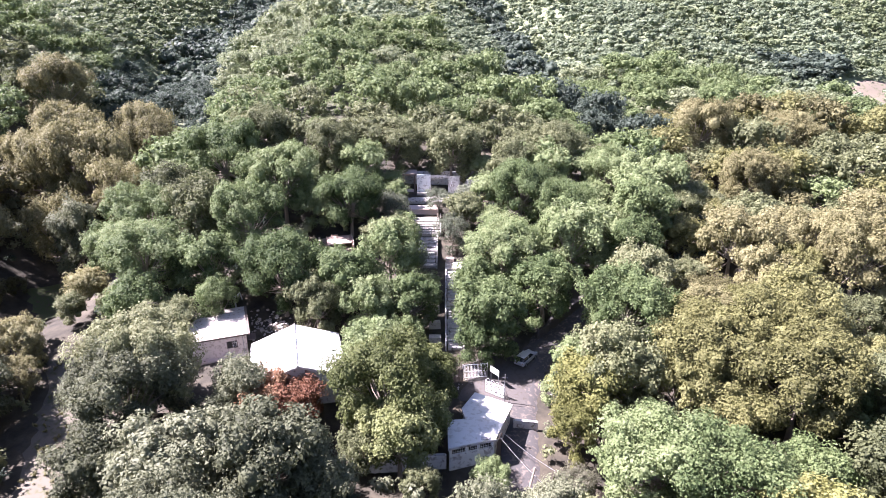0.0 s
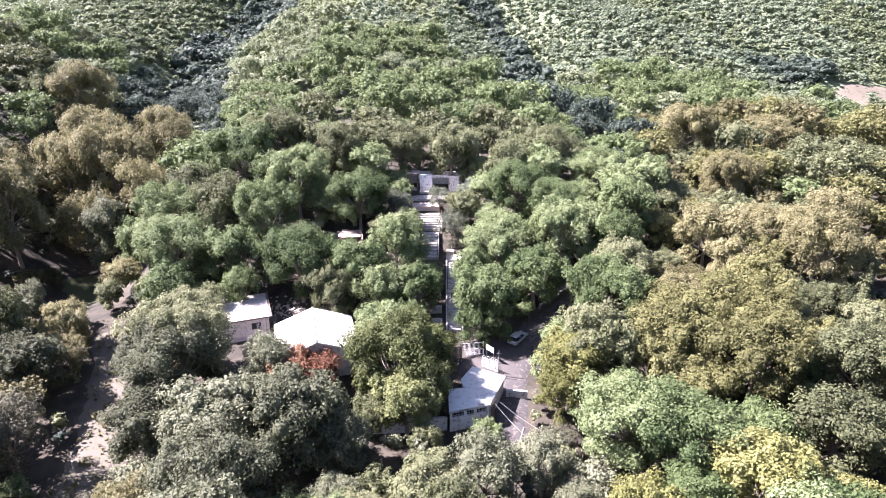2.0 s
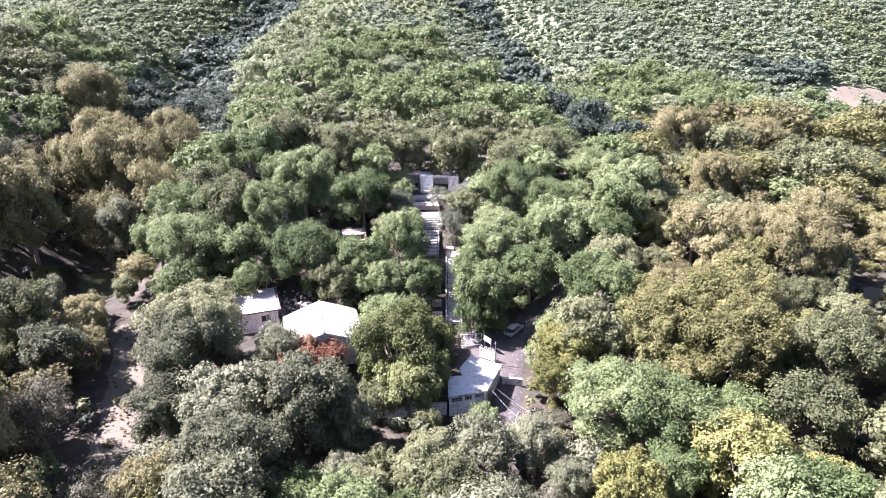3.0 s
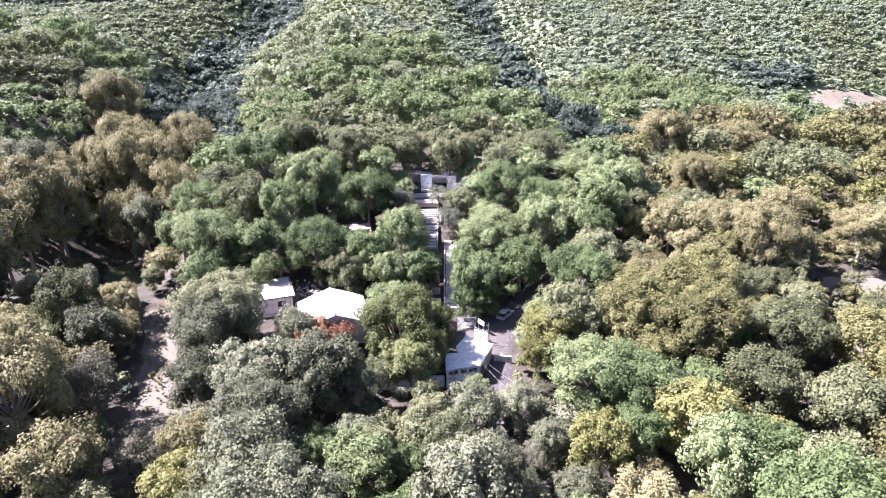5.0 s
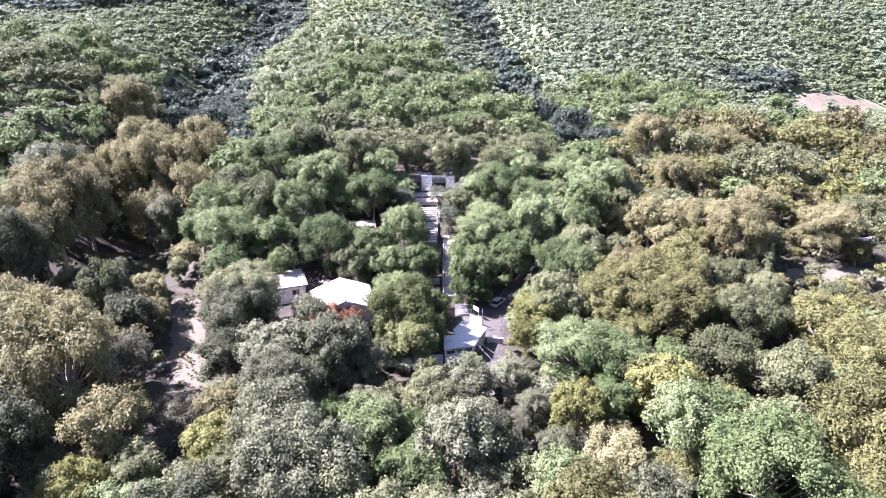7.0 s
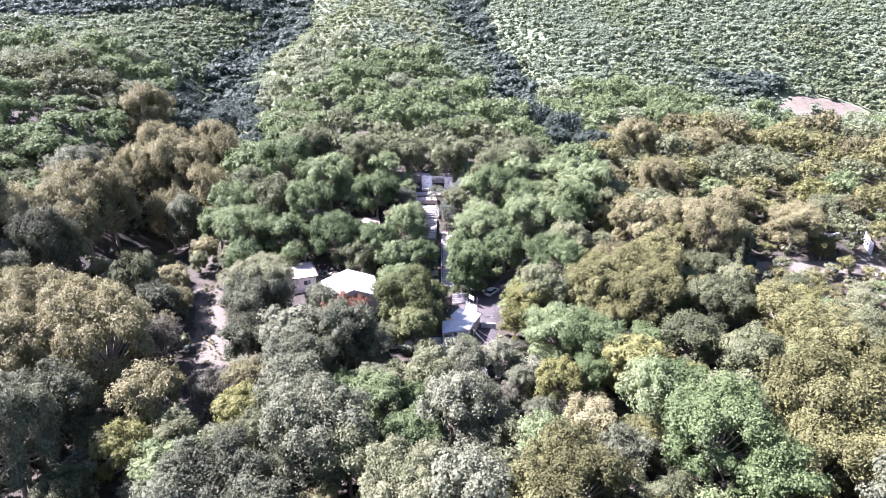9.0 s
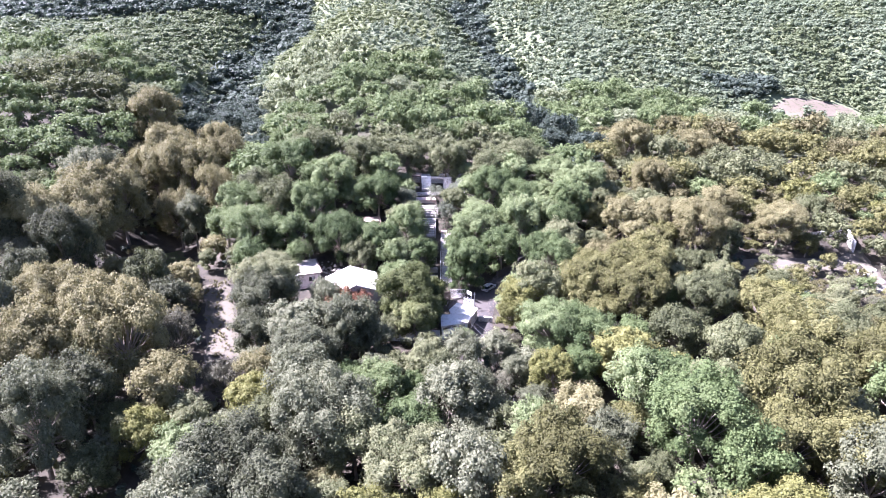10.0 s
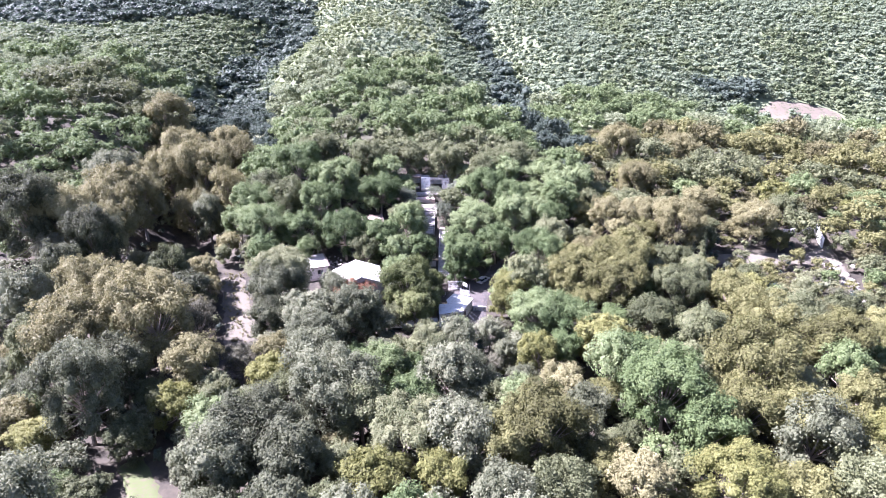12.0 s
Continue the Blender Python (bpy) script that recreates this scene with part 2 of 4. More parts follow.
def draped_strip(name, line, width, mat, label, lift=0.22, jag=0.14):
    """A ribbon of bare ground along a line of places, with an uneven edge."""
    rng = random.Random(name)
    pts = []
    for (x0, y0), (x1, y1) in zip(line, line[1:]):
        k = max(2, int(math.hypot(x1 - x0, y1 - y0) / 1.2))
        pts += [(x0 + (x1 - x0) * i / k, y0 + (y1 - y0) * i / k) for i in range(k)]
    pts.append(line[-1])
    pts = [(sum(p[0] for p in pts[max(0, i - 3):i + 4]) / len(pts[max(0, i - 3):i + 4]),
            sum(p[1] for p in pts[max(0, i - 3):i + 4]) / len(pts[max(0, i - 3):i + 4])) for i in range(len(pts))]
    verts, faces, across = [], [], 6
    for i, (x, y) in enumerate(pts):
        a, b = pts[max(0, i - 1)], pts[min(len(pts) - 1, i + 1)]
        d = math.atan2(b[1] - a[1], b[0] - a[0]) + math.pi / 2
        w0, w1 = [width / 2 * (1 + rng.uniform(-jag, jag)) for _ in "ab"]
        for k in range(across + 1):
            o = -w0 + (w0 + w1) * k / across
            px, py = x + math.cos(d) * o, y + math.sin(d) * o
            edge = -0.35 if k in (0, across) else 0
            verts.append((px, py, gz(px, py) + lift + edge))
    for i in range(len(pts) - 1):
        for k in range(across):
            q = i * (across + 1) + k
            faces.append((q, q + across + 1, q + across + 2, q + 1))
    ob = new(name, mesh_of(name, verts, faces, [mat], True))
    tagged(ob, label, "path" if "track" in name else "ground", kind="structure")
    return ob


draped_strip("dirt_track", [(-55.5, 80), (-53.5, 76), (-51.5, 71), (-47.5, 62), (-44, 53), (-42, 43)], 7.6, DIRT, "bare pale dirt track with tufts of dry grass")
draped_strip("grass_clearing", [(-52, 15), (-47, 9), (-42, 2)], 5.0, GRASS, "short green grass clearing between the trees")
draped_strip("ravine_grass", [(-63, 90), (-67, 95), (-74, 104), (-82, 114)], 8.0, GRASS, "rough green grass on the shaded ravine floor")
draped_strip("lane", [(8.6, 45), (8.6, 54), (9.6, 64), (12, 74), (18, 84), (24, 90)], 5.0, SHADED_ASPHALT, "narrow worn lane littered with leaves")
# The yard's dappled tree shade is put into this ground colour.
draped_strip("yard", [(6.5, 65), (7.5, 71), (12, 78)], 10.5, SHADED_YARD, "littered concrete yard behind the open gate, tree shade put into its colour", lift=0.28)
draped_strip("gravel_road", [(58, 88), (72, 86), (90, 86), (102, 86), (109, 90)], 5.6, PALE_DIRT, "pale gravel road in full sun")
draped_strip("gravel_lot", [(62, 68), (76, 66), (90, 62)], 4.0, PALE_DIRT, "pale gravel lot among trees")
draped_strip("gravel_drive", [(109, 94), (107.5, 80), (104, 64), (98, 46)], 3.6, PALE_DIRT, "pale gravel drive beside a white wall")
draped_strip("quarry_patch", [(176, 266), (190, 274), (206, 277), (224, 272)], 15.0, SAND, "bare sandy patch on the far slope", lift=0.6)
draped_strip("dry_gully", [(9.5, 40), (10.5, 36), (11.5, 32)], 3.5, DIRT, "strip of bare reddish dirt under the trees")


# ---- helpers for things ----
def part(name, bm, mat, parent, label=""):
    me = bpy.data.meshes.new(name)
    bmesh.ops.recalc_face_normals(bm, faces=bm.faces)
    bm.to_mesh(me)
    bm.free()
    me.materials.append(mat)
    ob = new(name, me)
    ob.parent = parent
    if label:
        ob["label"] = label
    return ob


def thing(name, x, y, z, turn, label, category, group="", kind=""):
    ob = new(name)
    ob.matrix_basis = pose(x, y, z, 0, 0, turn)
    return tagged(ob, label, category, group, kind)


def box(bm, x0, y0, z0, x1, y1, z1, bevel=0.0):
    made = bmesh.ops.create_cube(bm, size=1)["verts"]
    bmesh.ops.transform(bm, verts=made, matrix=Matrix.Translation(((x0 + x1) / 2, (y0 + y1) / 2, (z0 + z1) / 2)) @ Matrix.Diagonal((x1 - x0, y1 - y0, z1 - z0, 1)))
    if bevel:
        edges = list({e for v in made for e in v.link_edges})
        bmesh.ops.bevel(bm, geom=edges, offset=bevel, segments=1, affect="EDGES")
    return bm


def boxed(*dims, bevel=0.0):
    return box(bmesh.new(), *dims, bevel=bevel)


def rod(bm, a, b, r0, r1=None, sides=6):
    a, b = Vector(a), Vector(b)
    r1 = r0 if r1 is None else r1
    m = Matrix.Translation((a + b) / 2) @ (b - a).to_track_quat("Z", "Y").to_matrix().to_4x4()
    bmesh.ops.create_cone(bm, cap_ends=True, segments=sides, radius1=r0, radius2=r1, depth=(b - a).length, matrix=m)
    return bm


def prism(bm, outline, lift):
    """A slab: the outline's corners, and the same corners moved by lift."""
    a = [bm.verts.new(p) for p in outline]
    b = [bm.verts.new(Vector(p) + Vector(lift)) for p in outline]
    bm.faces.new(a[::-1])
    bm.faces.new(b)
    for i in range(len(a)):
        j = (i + 1) % len(a)
        bm.faces.new((a[i], a[j], b[j], b[i]))
    return bm


# ---- trees ----
ICO = bmesh.new()
bmesh.ops.create_icosphere(ICO, subdivisions=1, radius=1)
ICO1_V = np.array([v.co[:] for v in ICO.verts])
ICO1_F = np.array([[v.index for v in f.verts] for f in ICO.faces])
ICO.free()


G = (1 + 5 ** 0.5) / 2
ICO0_V = np.array([(-1, G, 0), (1, G, 0), (-1, -G, 0), (1, -G, 0), (0, -1, G), (0, 1, G), (0, -1, -G), (0, 1, -G), (G, 0, -1), (G, 0, 1), (-G, 0, -1), (-G, 0, 1)]) / math.hypot(1, G)
ICO0_F = np.array([(0, 11, 5), (0, 5, 1), (0, 1, 7), (0, 7, 10), (0, 10, 11), (1, 5, 9), (5, 11, 4), (11, 10, 2), (10, 7, 6), (7, 1, 8),
                   (3, 9, 4), (3, 4, 2), (3, 2, 6), (3, 6, 8), (3, 8, 9), (4, 9, 5), (2, 4, 11), (6, 2, 10), (8, 6, 7), (9, 8, 1)])


def unit(v):
    return v / np.maximum(np.linalg.norm(v, axis=-1, keepdims=True), 1e-6)


def lobes_of(rng, radius, centre, half, count, lobe):
    """Centres and radii of the foliage masses of a domed crown."""
    out = []
    for i in range(count):
        u = (i + 0.5) / count
        rr = radius * (1 - lobe) * math.sqrt(u) * rng.uniform(0.86, 1.08)
        a = i * 2.39996 + rng.uniform(-0.4, 0.4)
        top = centre + half * (math.sqrt(max(0.0, 1 - (rr / radius) ** 2)) * rng.uniform(0.72, 1.05) - 0.42)
        out.append((rr * math.cos(a), rr * math.sin(a), top, radius * lobe * rng.uniform(0.8, 1.2)))
        if u > 0.8:
            out.append((rr * 0.8 * math.cos(a - 0.4), rr * 0.8 * math.sin(a - 0.4), top - half * rng.uniform(0.75, 0.95), radius * lobe * rng.uniform(0.7, 0.9)))
        if u > 0.62:
            out.append((rr * 0.93 * math.cos(a + 0.5), rr * 0.93 * math.sin(a + 0.5), top - half * rng.uniform(0.42, 0.62), radius * lobe * rng.uniform(0.75, 1.0)))
    return out


def foliage(rng, lobes, puffs, leaves, size, core=0.8, fine=True, squash=0.9):
    """Each mass of a crown carries puffs, and each puff is covered with leaf sprays that face outwards."""
    rs = np.random.RandomState(rng.randrange(1 << 30))
    vs, tris, sprays, base = [], [], [], 0
    flat = np.array([1, 1, squash])

    def solid(cv, cf, at, r):
        nonlocal base
        ph = rs.uniform(0, 6.28, 3)
        lump = 1 + 0.16 * np.sin(cv[:, 0] * 4 + ph[0]) * np.sin(cv[:, 1] * 4 + ph[1]) + 0.12 * np.sin(cv[:, 2] * 5 + ph[2])
        vs.append(cv * lump[:, None] * r * flat + at)
        tris.append(cf + base)
        base += len(cv)

    for x, y, z, r in lobes:
        mid = np.array([x, y, z])
        if core:
            solid(ICO1_V if fine else ICO0_V, ICO1_F if fine else ICO0_F, mid, r * core)
        away = np.array([x, y, 0.0]) / max(r, 1e-6) * 0.12
        heads = rs.normal(0, 1, (puffs, 3)) * (1, 1, 0.8) + away + (0, 0, 0.55)
        for h in unit(heads):
            at = mid + h * r * rs.uniform(0.55, 0.95) * flat
            pr = r * rs.uniform(0.3, 0.6)
            n = max(3, int(leaves * (pr / (r * 0.45)) ** 1.6))
            d = unit(rs.normal(0, 1, (n, 3)) + h * 0.7 + (0, 0, 0.25))
            p = at + d * pr * rs.uniform(0.6, 1.3, (n, 1)) * flat
            # every fourth spray grows low on the mass, between the puffs
            loose = unit(rs.normal(0, 1, (n, 3)) + (0, 0, 0.5))
            p[::4] = (mid + loose * r * rs.uniform(0.6, 0.92, (n, 1)) * flat)[::4]
            normal = unit(d * 0.75 + h * 0.25 + rs.normal(0, 0.42, (n, 3)) + (0, 0, 0.45))
            side = unit(np.cross(normal, rs.normal(0, 1, (n, 3))))
            up = np.cross(normal, side)
            s = rs.uniform(0.65, 1.35, (n, 1)) * size
            q = np.stack([p - side * s * 0.62 - up * s * 0.45, p + side * s * 0.62 - up * s * 0.45, p + up * s * 0.75], 1).reshape(-1, 3)
            vs.append(q)
            sprays.append((np.arange(n * 3) + base).reshape(-1, 3))
            base += n * 3
    return np.concatenate(vs), np.concatenate(tris) if tris else np.zeros((0, 3), int), np.concatenate(sprays)


def quick_mesh(name, verts, tris, sprays, materials=()):
    me = bpy.data.meshes.new(name)
    me.vertices.add(len(verts))
    me.vertices.foreach_set("co", np.asarray(verts, np.float32).ravel())
    loops = np.concatenate([tris.ravel(), sprays.ravel()]).astype(np.int32)
    me.loops.add(len(loops))
    me.loops.foreach_set("vertex_index", loops)
    starts = (np.arange(len(tris) + len(sprays)) * 3).astype(np.int32)
    me.polygons.add(len(starts))
    me.polygons.foreach_set("loop_start", starts)
    for m in materials:
        me.materials.append(m)
    me.polygons.foreach_set("use_smooth", np.arange(len(starts)) < len(tris))
    me.update(calc_edges=True)
    return me


def limb_mesh(name, rng, lobes, stem, girth, bare=False):
    """A tapered trunk that forks into limbs, one to each foliage mass."""
    bm = bmesh.new()
    lean = Vector((rng.uniform(-0.4, 0.4), rng.uniform(-0.4, 0.4), stem))
    rod(bm, (0, 0, -0.6), lean * 0.5 + Vector((0.1, -0.05, 0)), girth * 1.25, girth * 0.85, 7)
    rod(bm, lean * 0.49 + Vector((0.1, -0.05, 0)), lean, girth * 0.85, girth * 0.7, 7)
    for x, y, z, r in lobes:
        tip = Vector((x, y, z - r * 0.4))
        start = lean * rng.uniform(0.75, 1.0)
        bend = start.lerp(tip, 0.5) + Vector((rng.uniform(-0.3, 0.3), rng.uniform(-0.3, 0.3), -0.3))
        rod(bm, start, bend, girth * 0.34, girth * 0.2, 5)
        rod(bm, bend, tip, girth * 0.2, girth * 0.06, 4)
        if bare:
            for _ in range(5):
                twig = tip + Vector((rng.gauss(0, r * 0.6), rng.gauss(0, r * 0.6), abs(rng.gauss(0.3, r * 0.6))))
                rod(bm, bend.lerp(tip, rng.uniform(0.3, 1)), twig, girth * 0.1, girth * 0.03, 3)
    me = bpy.data.meshes.new(name)
    bm.to_mesh(me)
    bm.free()
    me.materials.append(BARK)
    return me


def tree_form(seed, radius=6.0, centre=6.0, half=5.2, count=12, lobe=0.34, puffs=8, leaves=76, size=0.24, core=0.6, stem=4.0, girth=0.32, bare=False):
    rng = random.Random(seed)
    lobes = lobes_of(rng, radius, centre, half, count, lobe)
    crown = quick_mesh("crown", *foliage(rng, lobes, puffs, leaves, size, core), [LEAF["mid"]])
    return crown, limb_mesh("trunk", rng, lobes, stem, girth, bare)


BROAD = [tree_form(s, count=c, lobe=k, half=h) for s, c, k, h in ((1, 11, 0.35, 5.2), (2, 13, 0.32, 4.8), (3, 10, 0.37, 5.6), (4, 12, 0.34, 6.0), (5, 14, 0.31, 5.0))]
FEATHERY = [tree_form(s, count=15, lobe=0.3, half=5.6, puffs=8, leaves=72, size=0.23, core=0.52) for s in (11, 12, 13)]
BIG = [tree_form(s, radius=9.0, centre=8.8, half=h, count=c, lobe=0.25, puffs=9, leaves=84, size=0.235, core=0.6, stem=5.5, girth=0.42) for s, c, h in ((41, 22, 7.4), (42, 25, 6.8), (43, 20, 8.0))]
THIN = [tree_form(s, count=14, lobe=0.3, half=4.8, puffs=7, leaves=62, size=0.2, core=0.0, girth=0.3, bare=True) for s in (21, 22)]
SHRUB = [tree_form(s, centre=3.6, half=3.6, count=10, lobe=0.36, leaves=90, stem=1.0, girth=0.2) for s in (31, 32)]
KINDS = {
    "dark": (BROAD, "broad dark green tree with a dense rounded crown"),
    "mid": (FEATHERY + BROAD[:2], "leafy mid-green tree with a feathery spreading crown"),
    "mid2": (BROAD + FEATHERY[:1], "grey-green broadleaf tree with a lumpy crown"),
    "yellow": (FEATHERY, "yellow-green tree with a bright feathery crown"),
    "light": (BROAD, "fresh bright green tree with a full crown"),
    "lime": (FEATHERY, "tall yellowish-green tree with a lumpy crown beside the gatehouse"),
    "olive": (FEATHERY, "olive-green tree turning yellow in dry season"),
    "brown": (FEATHERY + THIN[:1], "ochre-brown tree with a dry thinning crown"),
    "bare": (THIN, "half-bare greyish tree with thin dry foliage"),
    "grey": (THIN, "thin grey-green tree with sparse foliage beside the ruin"),
    "red": (SHRUB, "rust-red flowering shrub beside the white-roofed house"),
}


def plant(kind, x, y, r, rng):
    forms, label = KINDS[kind]
    k = r / 5.6
    if r > 6.6 and kind not in ("bare", "grey"):
        forms, k = BIG, r / 8.5
    # the oldest trees stand west of the track and along the ravine
    tall = 1.55 if x < -82 and 60 < y < 125 else 1.38 if r > 5 and (x < -62 and y < 180 or x < -50 and y < 60) else 1.0
    crown_me, trunk_me = rng.choice(forms)
    ob = new("shrub" if kind == "red" else "tree")
    ob.matrix_basis = pose(x, y, gz(x, y), 0, 0, rng.uniform(0, 360)) @ Matrix.Diagonal((k * 0.95, k * 0.95, k * min(tall, 1.32) * rng.uniform(1.0, 1.24), 1))
    tagged(ob, label, "shrub" if kind == "red" else "tree", kind + " trees")
    trunk = new("trunk", trunk_me)
    trunk.parent = ob
    crown = new("crown", crown_me)
    crown.parent = ob
    lift = 9 * max(0.0, tall - 1.32)
    crown.location.z = lift
    trunk.scale.z = 1 + lift / 8
    crown.material_slots[0].link = "OBJECT"
    crown.material_slots[0].material = LEAF[kind]
    return ob


DARK_TREES = [
    (-98, 111, 8.4), (-84, 72, 7.0),
    (-70.8, 110.3, 5.9), (-36, 57.6, 6.9), (-24.1, 61.8, 4.1), (-17.8, 48.5, 6.4), (-27.6, 48.9, 6.6), (-12.2, 48.1, 4.3),
    (-24.8, 56, 4.5), (-101.8, 75.8, 9.3), (-28.6, 12.2, 8.1), (-17.3, 20.5, 8.3), (2.1, 27.6, 6.2), (3.8, 10.8, 6.3),
    (-23.8, 38.8, 6.8), (-85.9, 47.8, 6.6), (-58.9, 17.8, 7.1), (59.7, 9.6, 6.2), (-21.9, 5.9, 6.4),
    (-32.9, 5.1, 6), (26.4, 18.7, 4.4),
]
LIME_TREES = [
    (-6.6, 59.8, 7.2), (-4.9, 54.6, 5.0), (-2.6, 58.4, 4.0), (-1.2, 66.0, 3.8), (-2.5, 70.0, 3.4),
]
MID_TREES = [
    (21.8, 49.4, 7.2), (26.1, 77.2, 7.2), (6.5, 76.0, 5.4), (5.2, 74.4, 3.7), (15.5, 83.4, 5.6), (21.2, 94.1, 6.1), (9.8, 92.7, 6.9),
    (4.5, 86.3, 4.2), (-4.6, 82.6, 4.6), (-11.3, 81.2, 4.6), (-8.7, 92, 5.5), (-24.8, 86.1, 7), (-47.8, 90.4, 7.7),
    (-37.5, 89.8, 5.9), (-33.8, 100.2, 6.9), (-54.4, 105.1, 7.1), (-30.3, 111.9, 8), (-17.1, 107.6, 6.8), (-43.6, 120.9, 8.5),
    (15, 110.9, 6.9), (22.3, 106.3, 6.7), (34.2, 121.8, 6.9), (35.1, 102.2, 6.5), (43.2, 116.6, 6.2), (5.2, 51.6, 2.4),
    (33, 30.7, 5.9), (27.3, 46.7, 7.0),
]
MID2_TREES = [
    (-9.2, 55.6, 3.2), (-2.3, 50.2, 2.4), (-36.2, 63.0, 7.4), (-18.7, 80.2, 4.6), (-52.6, 113.2, 6), (-43.8, 103.4, 6.1),
    (-23.1, 127.2, 7.1), (-10.2, 130.6, 7.3), (1.9, 127.8, 6.6), (24.1, 131, 6.8), (13.6, 120.6, 5.8), (-39.9, 132.3, 7.4),
    (53.5, 39.7, 6.3), (75, 46.7, 7.8), (55.6, 59.1, 7.1), (-4.3, 12.7, 6.8), (-50.2, 14.2, 4.2), (21.1, 63.9, 6),
    (77.9, 70.4, 3.4), (-12.3, 17.5, 5.3), (102.6, 103.8, 5),
]
YELLOW_TREES = [
    (17.6, 62.0, 5.7), (15.0, 57.6, 3.6), (20, 36, 4.7), (44.5, 1.8, 7), (-45.5, 21.1, 4.2), (-8.8, 3.1, 5.8),
    (1.2, 4.5, 4.7),
]
LIGHT_TREES = [
    (39.7, 19.9, 8.7), (38.9, 32.4, 5.9), (44, 12.5, 5.9), (39, 49.7, 4.1), (75.4, 28.4, 5.8),
]
OLIVE_TREES = [
    (33.4, 66.8, 7.5), (42, 60.2, 7.6), (28.7, 62.6, 5.2), (48.1, 74.3, 6.6), (55.9, 68.2, 4.4), (43.8, 69.1, 7.6),
    (56.7, 25.6, 9.1), (51, 16.4, 7.1), (61.2, 14.6, 7.4), (17.3, 11.7, 7.6), (65.8, 6.1, 5.2), (78.4, 36, 7.2),
    (69.2, 46.7, 7.2), (66.6, 56.8, 5.8), (11.8, 9.5, 5.3), (27.6, 8.2, 4.4),
]
BROWN_TREES = [
    (-68, 32, 8.4),
    (88, 92.7, 7.1), (-80.7, 135.3, 10), (-90.7, 133.9, 7.5), (-72.8, 151.4, 8.3), (-77.4, 115.8, 6.6), (-68.3, 123.7, 6.4),
    (65.6, 155.3, 8.6), (63.2, 121.1, 7), (89.3, 156.6, 8), (48.4, 94.3, 6.6), (60, 95.1, 7.1), (76.6, 104.6, 5.6),
    (49.7, 85.9, 5.3), (-56, 39, 8.8), (-66, 50, 7.2), (-77.3, 54.6, 6.9), (-94.5, 79.1, 8.4), (-91, 98, 9.4), (-88, 87, 8.4), (-90, 109, 8.6), (-86, 78, 7.6), (-104, 168, 9.0), (-80, 164, 8.5), (-92, 150, 8.8), (-44.6, 30.1, 5.8),
    (65.2, 88, 7.7), (30.2, 2.4, 5.4),
]
BARE_TREES = [
    (14.6, 51.0, 2.4), (-51, 47.5, 5.0), (35.7, 53.6, 2.5), (-37.7, 35, 4.4), (11.1, 35.7, 2.8),
]
GREY_TREES = [
    (1.6, 101.6, 3.8), (-11.2, 113, 3.2), (-1, 114.4, 3.1), (4.6, 117.6, 2.5), (-4.7, 94.2, 2.9), (-9, 109.1, 3.2),
]
RED_TREES = [
    (-21.3, 61, 4.3), (-17.8, 61.3, 4.3),
]

PLANTED = []
rng = random.Random(77)
for kind, spots in (("dark", DARK_TREES), ("mid", MID_TREES), ("mid2", MID2_TREES), ("yellow", YELLOW_TREES), ("light", LIGHT_TREES), ("lime", LIME_TREES),
                    ("olive", OLIVE_TREES), ("brown", BROWN_TREES), ("bare", BARE_TREES), ("grey", GREY_TREES), ("red", RED_TREES)):
    for x, y, r in spots:
        plant(kind, x, y, r, rng)
        PLANTED.append((x, y, r))

# places kept free of trees: x0, y0, x1, y1
OPEN = [(-37, 63, -12, 80), (-28, 54, -12, 63), (-12, 45, 3, 57), (-1, 53, 12, 76), (-6, 98, 1, 122), (0, 77, 3, 98), (-9, 119, 7, 127), (72, 84, 106, 88), (105, 72, 109, 98),
        (66, 65, 82, 68), (7, 47, 12, 54), (-25, 89, -16, 103), (-82, 82, -60, 113)]
LINES = [((-55, 79), (-51.5, 72)), ((-51.5, 72), (-44, 53)), ((-44, 53), (-41.5, 40)), ((-54, 14), (-40, 2)), ((12, 74), (24, 90))]


def free(x, y, r):
    if 64 < x < 108 and 62 < y < 84 and r > 2.7:
        return False
    if any(x0 - r * 0.4 < x < x1 + r * 0.4 and y0 - r * 0.4 < y < y1 + r * 0.4 for x0, y0, x1, y1 in OPEN):
        return False
    for (ax, ay), (bx, by) in LINES:
        k = max(0, min(1, ((x - ax) * (bx - ax) + (y - ay) * (by - ay)) / ((bx - ax) ** 2 + (by - ay) ** 2)))
        if math.hypot(x - ax - k * (bx - ax), y - ay - k * (by - ay)) < 3.2 + r * 0.75:
            return False
    return True


def kind_at(x, y, rng):
    """Which tree grows where: drier to the east, darker to the west, green on the slope."""
    if x > (18 + 0.1 * y if y < 75 else 27 + 0.3 * (y - 75)) and y < 190:
        names, shares = ("olive", "brown", "mid2", "yellow", "light", "mid", "bare"), (38, 8 + 0.05 * y, 24, 6, 8 if y < 60 else 2, 10, 2)
    elif x < -48 - 0.1 * y and x > -106 and 45 < y < 150:
        names, shares = ("brown", "dark", "mid2", "bare"), (45, 25, 20, 10)
    elif y < 66 or (x < -100 and y < 100):
        names, shares = ("dark", "mid2", "brown", "mid", "yellow"), (52, 26, 8, 12, 3)
    else:
        names, shares = ("mid", "mid2", "light"), (75, 20, 3)
    return rng.choices(names, shares)[0]


def near_view(x, y):
    return abs(x) < 16 + 0.76 * (y + 66) and y < 128


cells = {}
for x, y, r in PLANTED:
    cells.setdefault((int(x // 12), int(y // 12)), []).append((x, y, r))


